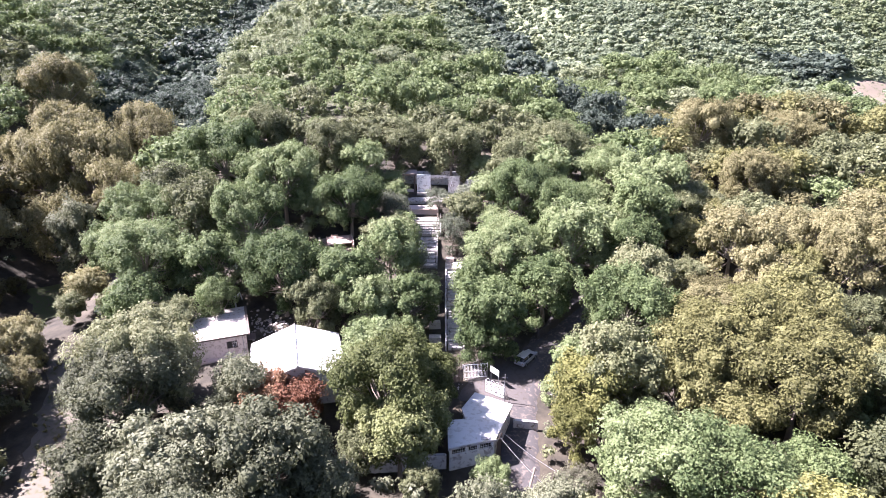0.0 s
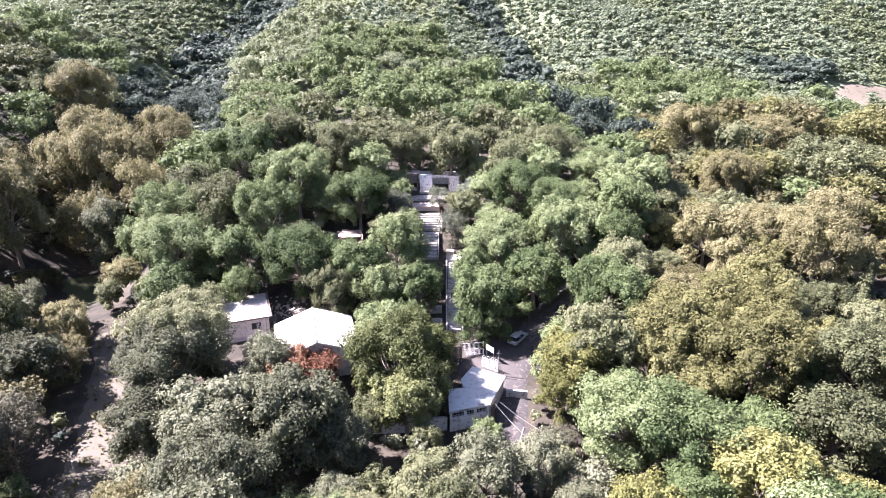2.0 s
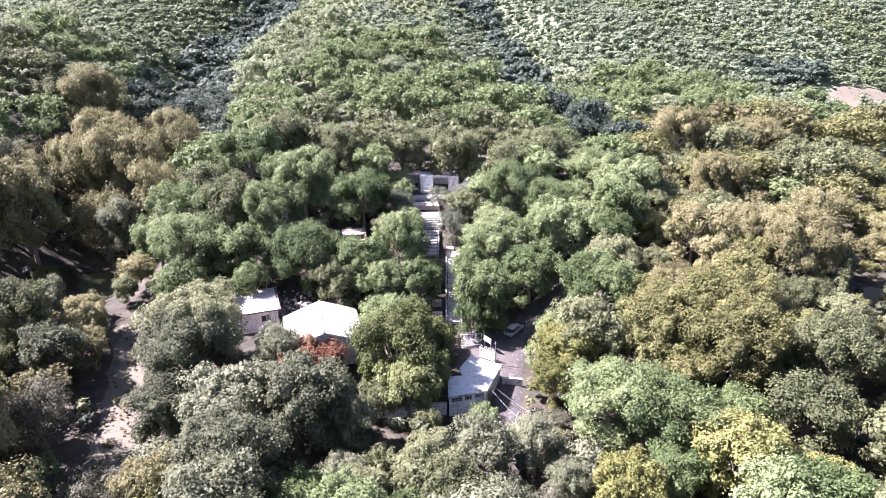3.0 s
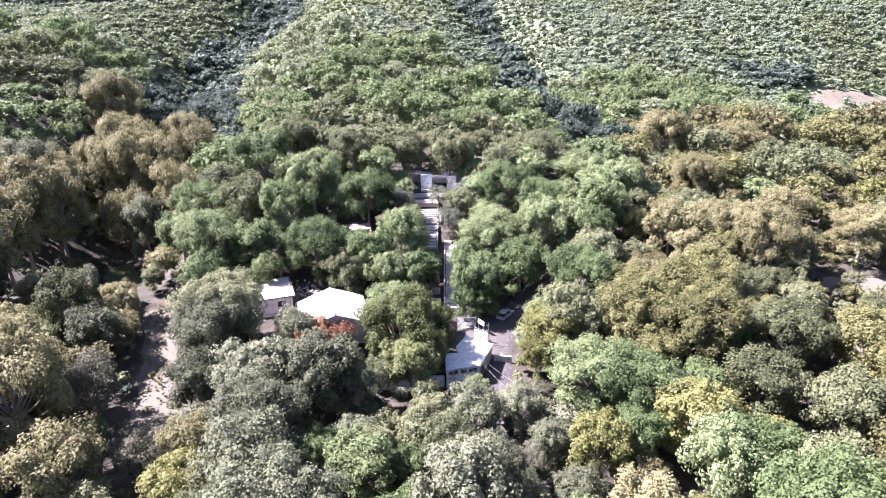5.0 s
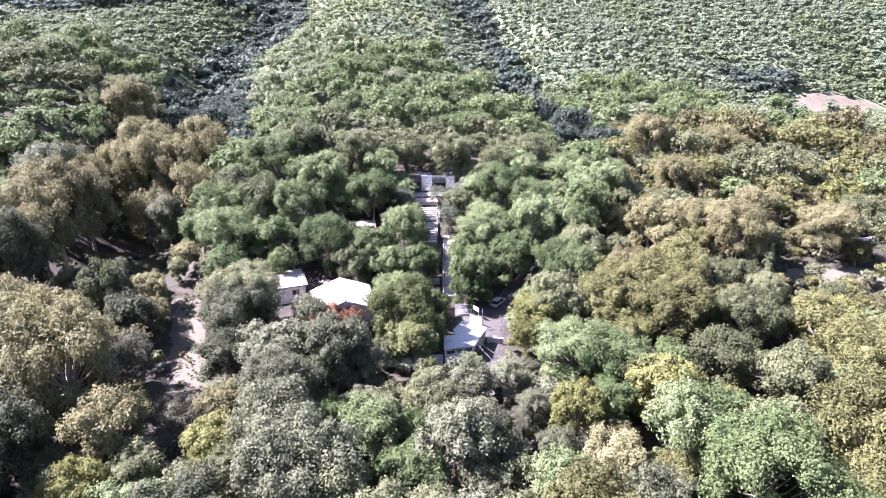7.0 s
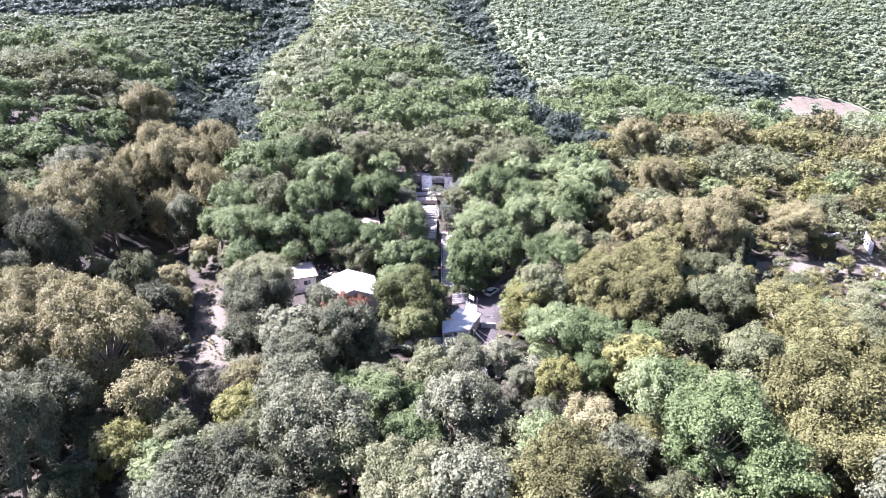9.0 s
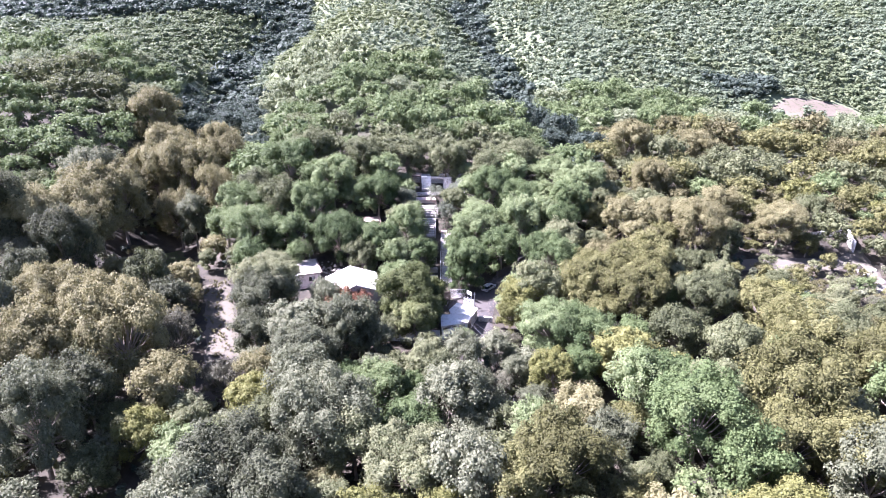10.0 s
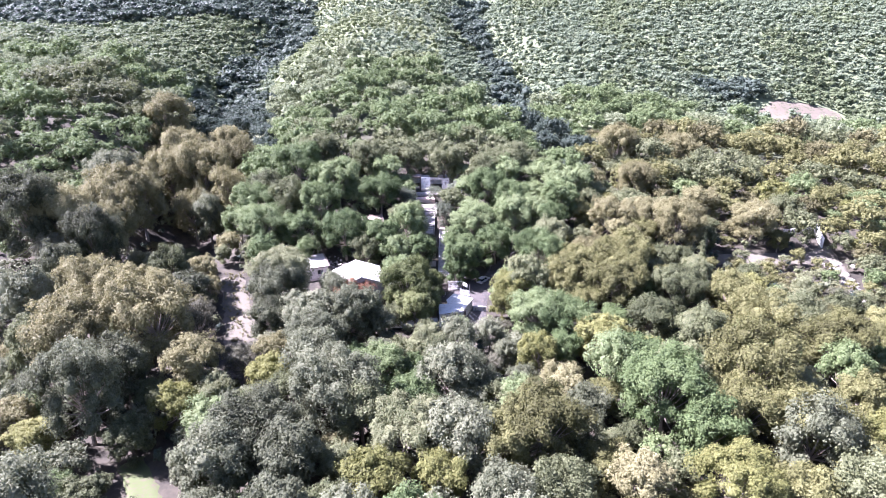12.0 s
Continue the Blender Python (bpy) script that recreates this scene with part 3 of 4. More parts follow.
def crowded(x, y, r, room):
    i, j = int(x // 12), int(y // 12)
    for a in (-1, 0, 1):
        for b in (-1, 0, 1):
            for px, py, pr in cells.get((i + a, j + b), ()):
                if math.hypot(px - x, py - y) < (pr + r) * room:
                    return True
    return False


rng = random.Random(5)
filled, EDGE = 0, []
for trial in range(16000):
    x, y = rng.uniform(-175, 175), rng.uniform(-34, 128)
    r = rng.uniform(3.0, 6.4) if trial < 9000 else rng.uniform(2.4, 4.0)
    if not near_view(x, y) or not free(x, y, r) or crowded(x, y, r, 0.62):
        continue
    if filled < 190 and y < 100 and abs(x) < 95:
        plant(kind_at(x, y, rng), x, y, r, rng)
        filled += 1
    else:
        EDGE.append((x, y, r))
    cells.setdefault((int(x // 12), int(y // 12)), []).append((x, y, r))


# ---- woods further off ----
def wood_templates(seed, count, puffs, leaves, size, core=0.66, fine=False, lobe=0.36, how_many=5):
    out = []
    for i in range(how_many):
        r = random.Random(seed + i)
        out.append(foliage(r, lobes_of(r, 1.0, 1.05, 0.95, count, lobe), puffs, leaves, size, core, fine))
    return out


def grow_wood(name, spots, templates, mat, label, seed, height=1.0, sunk=0.0):
    r = random.Random(seed)
    vs, ts, qs, base = [], [], [], 0
    for x, y, s in spots:
        v, t, q = r.choice(templates)
        a = r.uniform(0, 6.283)
        c, d = math.cos(a), math.sin(a)
        w = np.stack([(v[:, 0] * c - v[:, 1] * d) * s + x, (v[:, 0] * d + v[:, 1] * c) * s + y, (v[:, 2] * r.uniform(0.85, 1.2) * height - sunk) * s + gz(x, y)], -1)
        vs.append(w)
        ts.append(t + base)
        qs.append(q + base)
        base += len(v)
    if not vs:
        return
    ob = new(name, quick_mesh(name, np.concatenate(vs), np.concatenate(ts), np.concatenate(qs), [mat]))
    tagged(ob, label, "woods", kind="stuff")


def sow(seed, tries, x_of, y0, y1, r0, r1, room, keep):
    r = random.Random(seed)
    taken, out = {}, []
    for _ in range(tries):
        y = r.uniform(y0, y1)
        x = r.uniform(-1, 1) * x_of(y)
        s = r.uniform(r0, r1)
        i, j = int(x // 12), int(y // 12)
        near = [p for a in (-1, 0, 1) for b in (-1, 0, 1) for p in taken.get((i + a, j + b), ())]
        if not keep(x, y) or any(math.hypot(p[0] - x, p[1] - y) < (p[2] + s) * room for p in near):
            continue
        taken.setdefault((i, j), []).append((x, y, s))
        out.append((x, y, s))
    return out


def patch(x, y, scale, seed):
    return noise.noise(Vector((x * scale, y * scale, seed)))


def on_quarry(x, y):
    return 177 < x < 222 and 258 < y < 283 and math.hypot((x - 196) / 5, (y - 268) / 4) > 1


slope = sow(41, 9000, lambda y: 24 + 0.76 * (y + 66), 124, 240, 4.0, 8.4, 0.6, lambda x, y: not on_quarry(x, y) and not (abs(x) < 12 and y < 132))
groups = {"mid": [], "mid2": [], "brown": [], "olive": [], "slope": [], "shade": []}
close = {}
for x, y, r in EDGE:
    if y > 60 and abs(x) < 60:
        close.setdefault(kind_at(x, y, rng), []).append((x, y, r))
        continue
    k = kind_at(x, y, rng)
    groups.setdefault("brown" if k == "bare" else k, []).append((x, y, r))
for x, y, s in slope:
    p = patch(x, y, 0.025, 3.0) + rng.uniform(-0.25, 0.25)
    if x > 44 + 0.3 * (y - 120) and y < 190:
        k = "brown" if p > 0.22 else "mid2" if p < -0.1 else "olive"
    elif -108 < x < -70 and y < 160 and p > -0.2:
        k = "brown"
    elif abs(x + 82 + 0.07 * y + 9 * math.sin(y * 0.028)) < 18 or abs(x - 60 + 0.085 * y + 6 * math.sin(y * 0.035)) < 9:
        # Gully shade is put into the leaf colour here.
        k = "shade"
    elif y > 195:
        k = "slope" if p > 0.1 else "mid"
    else:
        k = "mid" if p > -0.28 else "mid2"
    groups[k].append((x, y, s))
FINE = wood_templates(150, 10, 7, 36, 0.052, fine=True)
for k, spots in close.items():
    grow_wood("woods", spots, FINE, LEAF[k], "small trees growing between the larger ones", 310)
MIDDLE = wood_templates(100, 11, 6, 17, 0.064, 0.5, lobe=0.3)
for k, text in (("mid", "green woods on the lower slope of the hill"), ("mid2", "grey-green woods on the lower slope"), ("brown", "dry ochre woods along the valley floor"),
                ("olive", "olive-coloured woods beyond the gravel road"), ("slope", "light green woods higher on the slope"), ("shade", "woods in a hillside gully, shade put into their leaf colour"),
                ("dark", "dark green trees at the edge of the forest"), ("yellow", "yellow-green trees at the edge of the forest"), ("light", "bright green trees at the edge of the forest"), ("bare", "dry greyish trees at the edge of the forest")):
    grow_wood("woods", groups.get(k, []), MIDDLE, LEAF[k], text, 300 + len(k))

hill = sow(43, 60000, lambda y: 24 + 0.76 * (y + 66), 232, 470, 2.4, 5.0, 0.46, lambda x, y: not on_quarry(x, y))
far_groups = {"scrub": [], "pale": [], "shade": [], "slope": []}
for x, y, s in hill:
    p = patch(x, y, 0.02, 7.0) + rng.uniform(-0.2, 0.2)
    # Shade in the gullies and on the western slope is put into leaf colour.
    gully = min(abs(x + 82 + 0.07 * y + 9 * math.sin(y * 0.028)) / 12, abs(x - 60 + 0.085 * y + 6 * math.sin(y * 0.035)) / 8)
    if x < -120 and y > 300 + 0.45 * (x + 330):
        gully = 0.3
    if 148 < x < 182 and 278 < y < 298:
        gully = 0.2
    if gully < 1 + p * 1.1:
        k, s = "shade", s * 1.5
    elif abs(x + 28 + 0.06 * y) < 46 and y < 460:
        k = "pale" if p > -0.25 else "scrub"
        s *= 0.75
    elif x < -82 - 0.07 * y:
        k = "slope" if p > -0.2 else "scrub"
    else:
        k = "scrub" if p > -0.15 else "slope"
    far_groups[k].append((x, y, s))
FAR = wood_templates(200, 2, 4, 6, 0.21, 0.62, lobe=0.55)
for k, text in (("scrub", "green scrub covering the far hillside"), ("pale", "pale sunlit scrub on the central ridge"), ("shade", "dark trees filling the hillside gullies, shade put into their leaf colour"), ("slope", "denser green scrub on the far slope")):
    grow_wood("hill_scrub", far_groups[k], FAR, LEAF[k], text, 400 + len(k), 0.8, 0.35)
top = sow(47, 9000, lambda y: 24 + 0.76 * (y + 66), 465, 700, 4.0, 7.5, 0.8, lambda x, y: True)
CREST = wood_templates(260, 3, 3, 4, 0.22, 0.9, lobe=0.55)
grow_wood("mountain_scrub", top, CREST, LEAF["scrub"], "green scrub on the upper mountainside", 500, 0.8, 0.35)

dry = [p for p in sow(67, 700, lambda y: 108, 62, 83, 1.3, 2.7, 0.75, lambda x, y: x > 63 and free(x, y, 1.2))]
for i, k in enumerate(("olive", "brown", "mid2")):
    grow_wood("shrubs", dry[i::3], MIDDLE, LEAF[k], "low dry shrubs in front of the gravel road", 640 + i)
UNDER = wood_templates(600, 2, 4, 8, 0.16, 0.6, lobe=0.55)
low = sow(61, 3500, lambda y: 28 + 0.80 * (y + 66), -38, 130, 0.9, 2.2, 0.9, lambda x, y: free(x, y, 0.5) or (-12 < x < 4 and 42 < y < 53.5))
# One third takes the shade leaf colour, painting the gaps under trees darker.
for k, text in (("dark", "dark undergrowth beneath the trees"), ("mid2", "grey-green undergrowth beneath the trees"), ("shade", "blue-green undergrowth with deep shade put into its leaf colour")):
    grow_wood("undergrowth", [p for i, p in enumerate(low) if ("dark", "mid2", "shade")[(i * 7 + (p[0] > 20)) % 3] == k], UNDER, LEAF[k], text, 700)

behind = sow(71, 1500, lambda y: 95, -135, -36, 4.0, 6.5, 0.66, lambda x, y: True)
for i, k in enumerate(("dark", "olive")):
    grow_wood("woods", behind[i::2], MIDDLE, LEAF[k], "trees on the near valley floor", 800 + i)
tr = random.Random(33)
tufts = []
for (ax, ay), (bx, by) in LINES[:3]:
    for _ in range(75):
        q = tr.random()
        tufts.append((ax + (bx - ax) * q + tr.gauss(0, 2.2), ay + (by - ay) * q + tr.gauss(0, 1.2), tr.uniform(0.15, 0.5)))
grow_wood("grass_tufts", tufts, UNDER, LEAF["brown"], "dry grass tufts along the dirt track", 900)


# ---- the white-roofed house ----
def gabled_house(x, y, z, turn):
    h = thing("house", x, y, z, turn, "low house with a white sheet gable roof among trees", "house")
    half, run, ridge, eave, wall_x = 5.9, 5.4, 5.55, 3.35, 5.3
    for s in (-1, 1):
        bm = bmesh.new()
        prism(bm, [(0, -run, ridge), (0, run, ridge), (s * half, run, eave), (s * half, -run, eave)], (0, 0, 0.09))
        slope = part("roof_slope", bm, WHITE_SHEET, h, "white painted sheet roof slope")
        for k in range(9):
            yy = -run + 0.6 + k * (2 * run - 1.2) / 8
            seam = bmesh.new()
            rod(seam, (s * 0.12, yy, ridge + 0.09), (s * (half - 0.05), yy, eave + 0.12), 0.022, sides=4)
            part("seam", seam, WHITE_SHEET, slope)
        board = bmesh.new()
        rod(board, (s * half, -run - 0.02, eave - 0.03), (s * half, run + 0.02, eave - 0.03), 0.09, sides=6)
        part("gutter", board, STEEL, h, "grey metal gutter")
        part("side_wall", boxed(s * wall_x - 0.12, -run + 0.4, -0.6, s * wall_x + 0.12, run - 0.4, eave + 0.1), PLASTER, h)
    for s, name in ((-1, "front_gable"), (1, "back_gable")):
        bm = bmesh.new()
        yy = s * (run - 0.35)
        top = ridge - 0.08
        drop = (ridge - eave) * wall_x / half
        prism(bm, [(-wall_x, yy, -0.6), (wall_x, yy, -0.6), (wall_x, yy, top - drop), (0, yy, top), (-wall_x, yy, top - drop)], (0, 0.22 * -s, 0))
        part(name, bm, GREY_WALL, h, "grey rendered gable wall")
        for k in (-1, 1):
            barge = bmesh.new()
            prism(barge, [(0, s * (run + 0.03), ridge - 0.02), (0, s * (run + 0.03), ridge - 0.2), (k * half, s * (run + 0.03), eave - 0.2), (k * half, s * (run + 0.03), eave - 0.02)], (0, 0.03 * s, 0))
            part("bargeboard", barge, GREY_WALL, h)
    cap = bmesh.new()
    rod(cap, (0, -run - 0.05, ridge + 0.08), (0, run + 0.05, ridge + 0.08), 0.11, sides=8)
    part("ridge_cap", cap, GREY_WALL, h, "grey ridge capping")
    post = bmesh.new()
    rod(post, (0, -run - 0.05, ridge), (0, -run - 0.05, ridge + 0.5), 0.05)
    part("finial", post, STEEL, h)


gabled_house(-19.15, 68.8, 3.25, 14.5)


def flat_annex(x, y, z, turn):
    """A flat-roofed room: the front faces -y, with one barred window."""
    h = thing("annex", x, y, z, turn, "flat-roofed pinkish rendered room with a small barred window", "building")
    w, d, top, t = 3.75, 4.25, 3.0, 0.22
    wx0, wx1, wz0, wz1 = 1.0, 2.45, 1.15, 2.3
    front = bmesh.new()
    box(front, -w, -d, -0.6, wx0, -d + t, top)
    box(front, wx1, -d, -0.6, w, -d + t, top)
    box(front, wx0, -d, -0.6, wx1, -d + t, wz0)
    box(front, wx0, -d, wz1, wx1, -d + t, top)
    part("front_wall", front, PLASTER, h)
    part("side_wall", boxed(-w, -d + t, -0.6, -w + t, d - t, top), PLASTER, h)
    part("side_wall", boxed(w - t, -d + t, -0.6, w, d - t, top), PLASTER, h)
    part("back_wall", boxed(-w, d - t, -0.6, w, d, top), PLASTER, h)
    roof = part("roof", boxed(-w - 0.25, -d - 0.35, top, w + 0.2, d + 0.2, top + 0.2, bevel=0.03), CEMENT_ROOF, h, "sun-bleached cement flat roof")
    part("roof_edge", boxed(-w - 0.25, -d - 0.40, top + 0.05, w + 0.2, -d - 0.352, top + 0.28), DARK_WOOD, roof, "dark roof edge board")
    part("roof_edge", boxed(w + 0.203, -d - 0.35, top - 0.05, w + 0.55, d + 0.2, top + 0.24), DARK_WOOD, roof, "dark side gutter")
    win = part("window", boxed(wx0 + 0.05, -d + 0.10, wz0 + 0.05, wx1 - 0.05, -d + 0.13, wz1 - 0.05), GLASS, h, "dark window with white bars")
    fr = bmesh.new()
    for a in ((wx0, wz0, wx1, wz0 + 0.07), (wx0, wz1 - 0.07, wx1, wz1), (wx0, wz0 + 0.07, wx0 + 0.07, wz1 - 0.07), (wx1 - 0.07, wz0 + 0.07, wx1, wz1 - 0.07), (1.69, wz0 + 0.07, 1.77, wz1 - 0.07)):
        box(fr, a[0], -d + 0.04, a[1], a[2], -d + 0.095, a[3])
    part("window_frame", fr, DARK_WOOD, win)
    for k in range(3):
        b = bmesh.new()
        rod(b, (1.85 + k * 0.22, -d + 0.02, wz0 + 0.05), (1.85 + k * 0.22, -d + 0.02, wz1 - 0.05), 0.02, sides=4)
        part("bar", b, WHITE_PAINT, win)
    for k in range(2):
        b = bmesh.new()
        rod(b, (1.77, -d + 0.015, wz0 + 0.4 + k * 0.4), (wx1 - 0.04, -d + 0.015, wz0 + 0.4 + k * 0.4), 0.02, sides=4)
        part("bar", b, WHITE_PAINT, win)
    part("plinth", boxed(-w - 0.02, -d - 0.9, -0.5, w + 0.02, -d - 0.003, 0.12, bevel=0.02), PINK, h, "reddish cement step")
    pipe = bmesh.new()
    rod(pipe, (w - 0.5, -d - 0.08, 0.1), (w - 0.5, -d - 0.08, top - 0.02), 0.05)
    part("drainpipe", pipe, STEEL, h)
    part("awning", boxed(w + 0.1, -d - 0.2, 2.1, w + 1.3, -d + 1.6, 2.18), DARK_WOOD, h, "dark timber awning over the side door")


flat_annex(-33.0, 78.6, 3.25, 20)

jib = thing("standpipe", -32.2, 84.6, gz(-32.2, 84.6), 30, "rusty bent metal standpipe behind the flat roof", "pipe")
bm = bmesh.new()
rod(bm, (0, 0, -0.3), (0, 0, 4.2), 0.12)
rod(bm, (0, 0, 4.15), (0.9, 0.2, 4.9), 0.10)
rod(bm, (0.88, 0.2, 4.88), (1.1, 0.3, 3.6), 0.09)
part("pipe", bm, STEEL, jib)
bm = bmesh.new()
rod(bm, (-0.7, 0, 4.4), (0.8, 0, 4.5), 0.05)
part("crossbar", bm, STEEL, jib)


# ---- the gatehouse ----
def gatehouse():
    base = 0.1
    h = thing("gatehouse", 0, 0, 0, 0, "small whitewashed gatehouse with a bright flat roof", "building")
    top = 3.25
    outline = [(0.6, 55.3), (6.1, 57.0), (8.7, 63.4), (4.1, 66.0), (2.3, 62.6), (2.7, 60.6), (0.5, 60.3)]
    bm = bmesh.new()
    prism(bm, [(x, y, top) for x, y in outline], (0, 0, 0.16))
    roof = part("roof", bm, WHITE_SHEET, h, "bright white flat roof strewn with leaves")

    def wall_between(a, b, t, z0, z1, mat, name, label=""):
        a, b = Vector((*a, 0)), Vector((*b, 0))
        side = (b - a).normalized().cross(Vector((0, 0, 1))) * t
        m = bmesh.new()
        prism(m, [a + Vector((0, 0, z0)), b + Vector((0, 0, z0)), b + side * -1 + Vector((0, 0, z0)), a + side * -1 + Vector((0, 0, z0))], (0, 0, z1 - z0))
        return part(name, m, mat, h, label)

    fa, fb = Vector((0.75, 55.55)), Vector((5.95, 57.15))
    d = fb - fa

    def along(k):
        return tuple(fa + d * k)

    wall_between(along(0), along(1), 0.25, -1.2, 2.1, WHITEWASH, "front_wall", "dirty whitewashed front wall")
    for k0, k1 in ((0, 0.05), (0.36, 0.42), (0.62, 0.68), (0.95, 1)):
        wall_between(along(k0), along(k1), 0.25, 2.1, 2.85, WHITEWASH, "pier")
    wall_between(along(0), along(1), 0.25, 2.85, top, WHITEWASH, "lintel")
    for k0, k1 in ((0.05, 0.36), (0.42, 0.62), (0.68, 0.95)):
        p0, p1 = Vector(along(k0)), Vector(along(k1))
        grille = new("window")
        grille.parent = h
        n = max(4, int((p1 - p0).length / 0.2))
        for i in range(n + 1):
            q = p0.lerp(p1, i / n)
            b = bmesh.new()
            rod(b, (q.x, q.y + 0.06, 2.1), (q.x, q.y + 0.06, 2.85), 0.018, sides=4)
            part("bar", b, WHITE_PAINT, grille)
        bm = bmesh.new()
        rod(bm, (p0.x, p0.y + 0.06, 2.47), (p1.x, p1.y + 0.06, 2.47), 0.02, sides=4)
        part("rail", bm, WHITE_PAINT, grille)
    # The right wall's shade is put in as grey instead of whitewash.
    wall_between((5.9, 57.3), (8.45, 63.3), 0.25, -0.8, top, GREY_WALL, "side_wall", "side wall with shade put into its grey colour")
    wall_between((8.4, 63.4), (4.2, 65.75), 0.25, -0.3, top, WHITEWASH, "back_wall")
    wall_between((2.95, 60.7), (0.75, 60.1), 0.25, -0.5, top, WHITEWASH, "back_wall")
    wall_between((4.1, 65.7), (2.5, 62.6), 0.25, -0.3, top, WHITEWASH, "inner_wall")
    wall_between((0.75, 60.1), (0.8, 55.7), 0.2, -0.8, top, WHITEWASH, "side_wall")
    # ragged timbers propped at the corner
    for i in range(5):
        b = bmesh.new()
        x0, y0 = 6.15 + 0.14 * i, 56.8 + 0.3 * i
        rod(b, (x0, y0, -0.4), (x0 + 0.15, y0 + 0.1, 3.0 + 0.28 * (i % 3)), 0.09, 0.07, 5)
        part("prop", b, DARK_WOOD, h, "dark weathered timber prop")
    fascia = bmesh.new()
    prism(fascia, [(0.55, 55.22, top - 0.1), (6.15, 56.93, top - 0.1), (6.15, 56.93, top + 0.12), (0.55, 55.22, top + 0.12)], (0.02, -0.05, 0))
    part("fascia", fascia, CONCRETE, roof)
    part("roof_hatch", boxed(4.4, 56.75, top + 0.16, 5.3, 57.15, top + 0.3, bevel=0.02), CONCRETE, roof)


gatehouse()


def run_of_wall(name, a, b, height, t, mat, label, cap=True, depth=1.0):
    w = thing(name, *a, 0, 0, label, "wall")
    ax, ay = a
    dx, dy = b[0] - ax, b[1] - ay
    length = math.hypot(dx, dy)
    w.matrix_basis = pose(ax, ay, 0, 0, 0, math.degrees(math.atan2(dy, dx)))
    n = max(1, int(length / 2.6))
    for i in range(n):
        x0, x1 = length * i / n, length * (i + 1) / n
        px, py = ax + dx * (i + 0.5) / n, ay + dy * (i + 0.5) / n
        z = gz(px, py)
        part("panel", boxed(x0 + 0.01, 0, z - depth, x1 - 0.01, t, z + height), mat, w)
        part("pier", boxed(x0 - 0.14, -0.06, z - depth, x0 + 0.14, t + 0.06, z + height + 0.08, bevel=0.02), mat, w)
        if cap:
            part("coping", boxed(x0 + 0.14, -0.05, z + height + 0.003, x1 - 0.14, t + 0.05, z + height + 0.08), GREY_WALL, w)
    return w


run_of_wall("boundary_wall", (-10.5, 55.0), (0.4, 55.9), 2.0, 0.22, WHITEWASH, "long whitewashed boundary wall in tree shade beside the gatehouse")
run_of_wall("parapet", (8.9, 62.4), (11.8, 62.0), 1.3, 0.3, CONCRETE, "short concrete parapet with a white coping by the lane")
run_of_wall("white_wall", (110.2, 100.0), (107.4, 91.0), 2.8, 0.35, WHITEWASH, "bright white boundary wall along a gravel drive")
run_of_wall("lot_wall", (100.5, 98.5), (109.4, 100.0), 1.6, 0.3, GREY_WALL, "grey wall at the end of the gravel road", cap=False)
# Shade on this wall is put into its dark brown colour.
run_of_wall("retaining_wall", (14.5, 80.2), (26, 91.5), 1.6, 0.4, SHADED_YARD, "dark earth-stained retaining wall above the lane", cap=False)


# ---- gate, fence, pole, wires ----
def bar_gate(x, y, z, turn, length, height, lattice, label):
    g = thing("gate", x, y, z, turn, label, "gate")
    fr = bmesh.new()
    for a, b in (((0, 0, 0.1), (length, 0, 0.1)), ((0, 0, height), (length, 0, height)), ((0, 0, 0), (0, 0, height + 0.15)), ((length, 0, 0), (length, 0, height + 0.15)), ((0, 0, height * 0.5), (length, 0, height * 0.5))):
        rod(fr, a, b, 0.04, sides=6)
    part("gate_frame", fr, WHITE_PAINT, g, "white painted steel frame")
    n = int(length / 0.2)
    for i in range(1, n):
        b = bmesh.new()
        rod(b, (length * i / n, 0, 0.1), (length * i / n, 0, height), 0.024, sides=4)
        part("bar", b, WHITE_PAINT, g)
    if lattice:
        for i in range(1, 7):
            b = bmesh.new()
            rod(b, (0, 0.02, 0.1 + i * height / 7.4), (length, 0.02, 0.1 + i * height / 7.4), 0.022, sides=4)
            part("crosspiece", b, WHITE_PAINT, g)
        for i in range(4):
            b = bmesh.new()
            c = length * (i + 0.5) / 4
            for k in range(8):
                a0, a1 = math.pi * k / 8, math.pi * (k + 1) / 8
                rod(b, (c + 0.26 * math.cos(a0), 0, height + 0.45 * math.sin(a0)), (c + 0.26 * math.cos(a1), 0, height + 0.45 * math.sin(a1)), 0.02, sides=4)
            part("scroll", b, WHITE_PAINT, g, "curved scroll on the top rail")


bar_gate(2.75, 71.6, gz(4, 71.8) + 0.3, 8, 3.4, 2.15, False, "white barred steel gate leaf standing open in the yard")
bar_gate(5.75, 69.3, gz(7, 68.4) + 0.3, -36, 2.9, 1.7, True, "white lattice gate leaf with scrolled top, swung open")

banner = thing("sign_board", 6.5, 71.3, gz(6.5, 71.3) + 0.3, -52, "plain white sheet-metal sign board on two posts", "sign")
part("board", boxed(0, -0.02, 1.5, 1.7, 0.02, 2.4), WHITE_PAINT, banner)
for k in (0.12, 1.58):
    bm = bmesh.new()
    rod(bm, (k, 0.05, -0.3), (k, 0.05, 2.4), 0.04)
    part("post", bm, STEEL, banner)

fence = thing("plank_fence", 0.4, 71.0, gz(1.5, 71), 10, "dark red-brown upright plank fence beside the gate", "fence")
for i in range(13):
    hgt = 2.2 + 0.12 * math.sin(i * 2.1)
    part("plank", boxed(i * 0.185, 0, 0.0, i * 0.185 + 0.16, 0.03, hgt), RED_WOOD, fence)
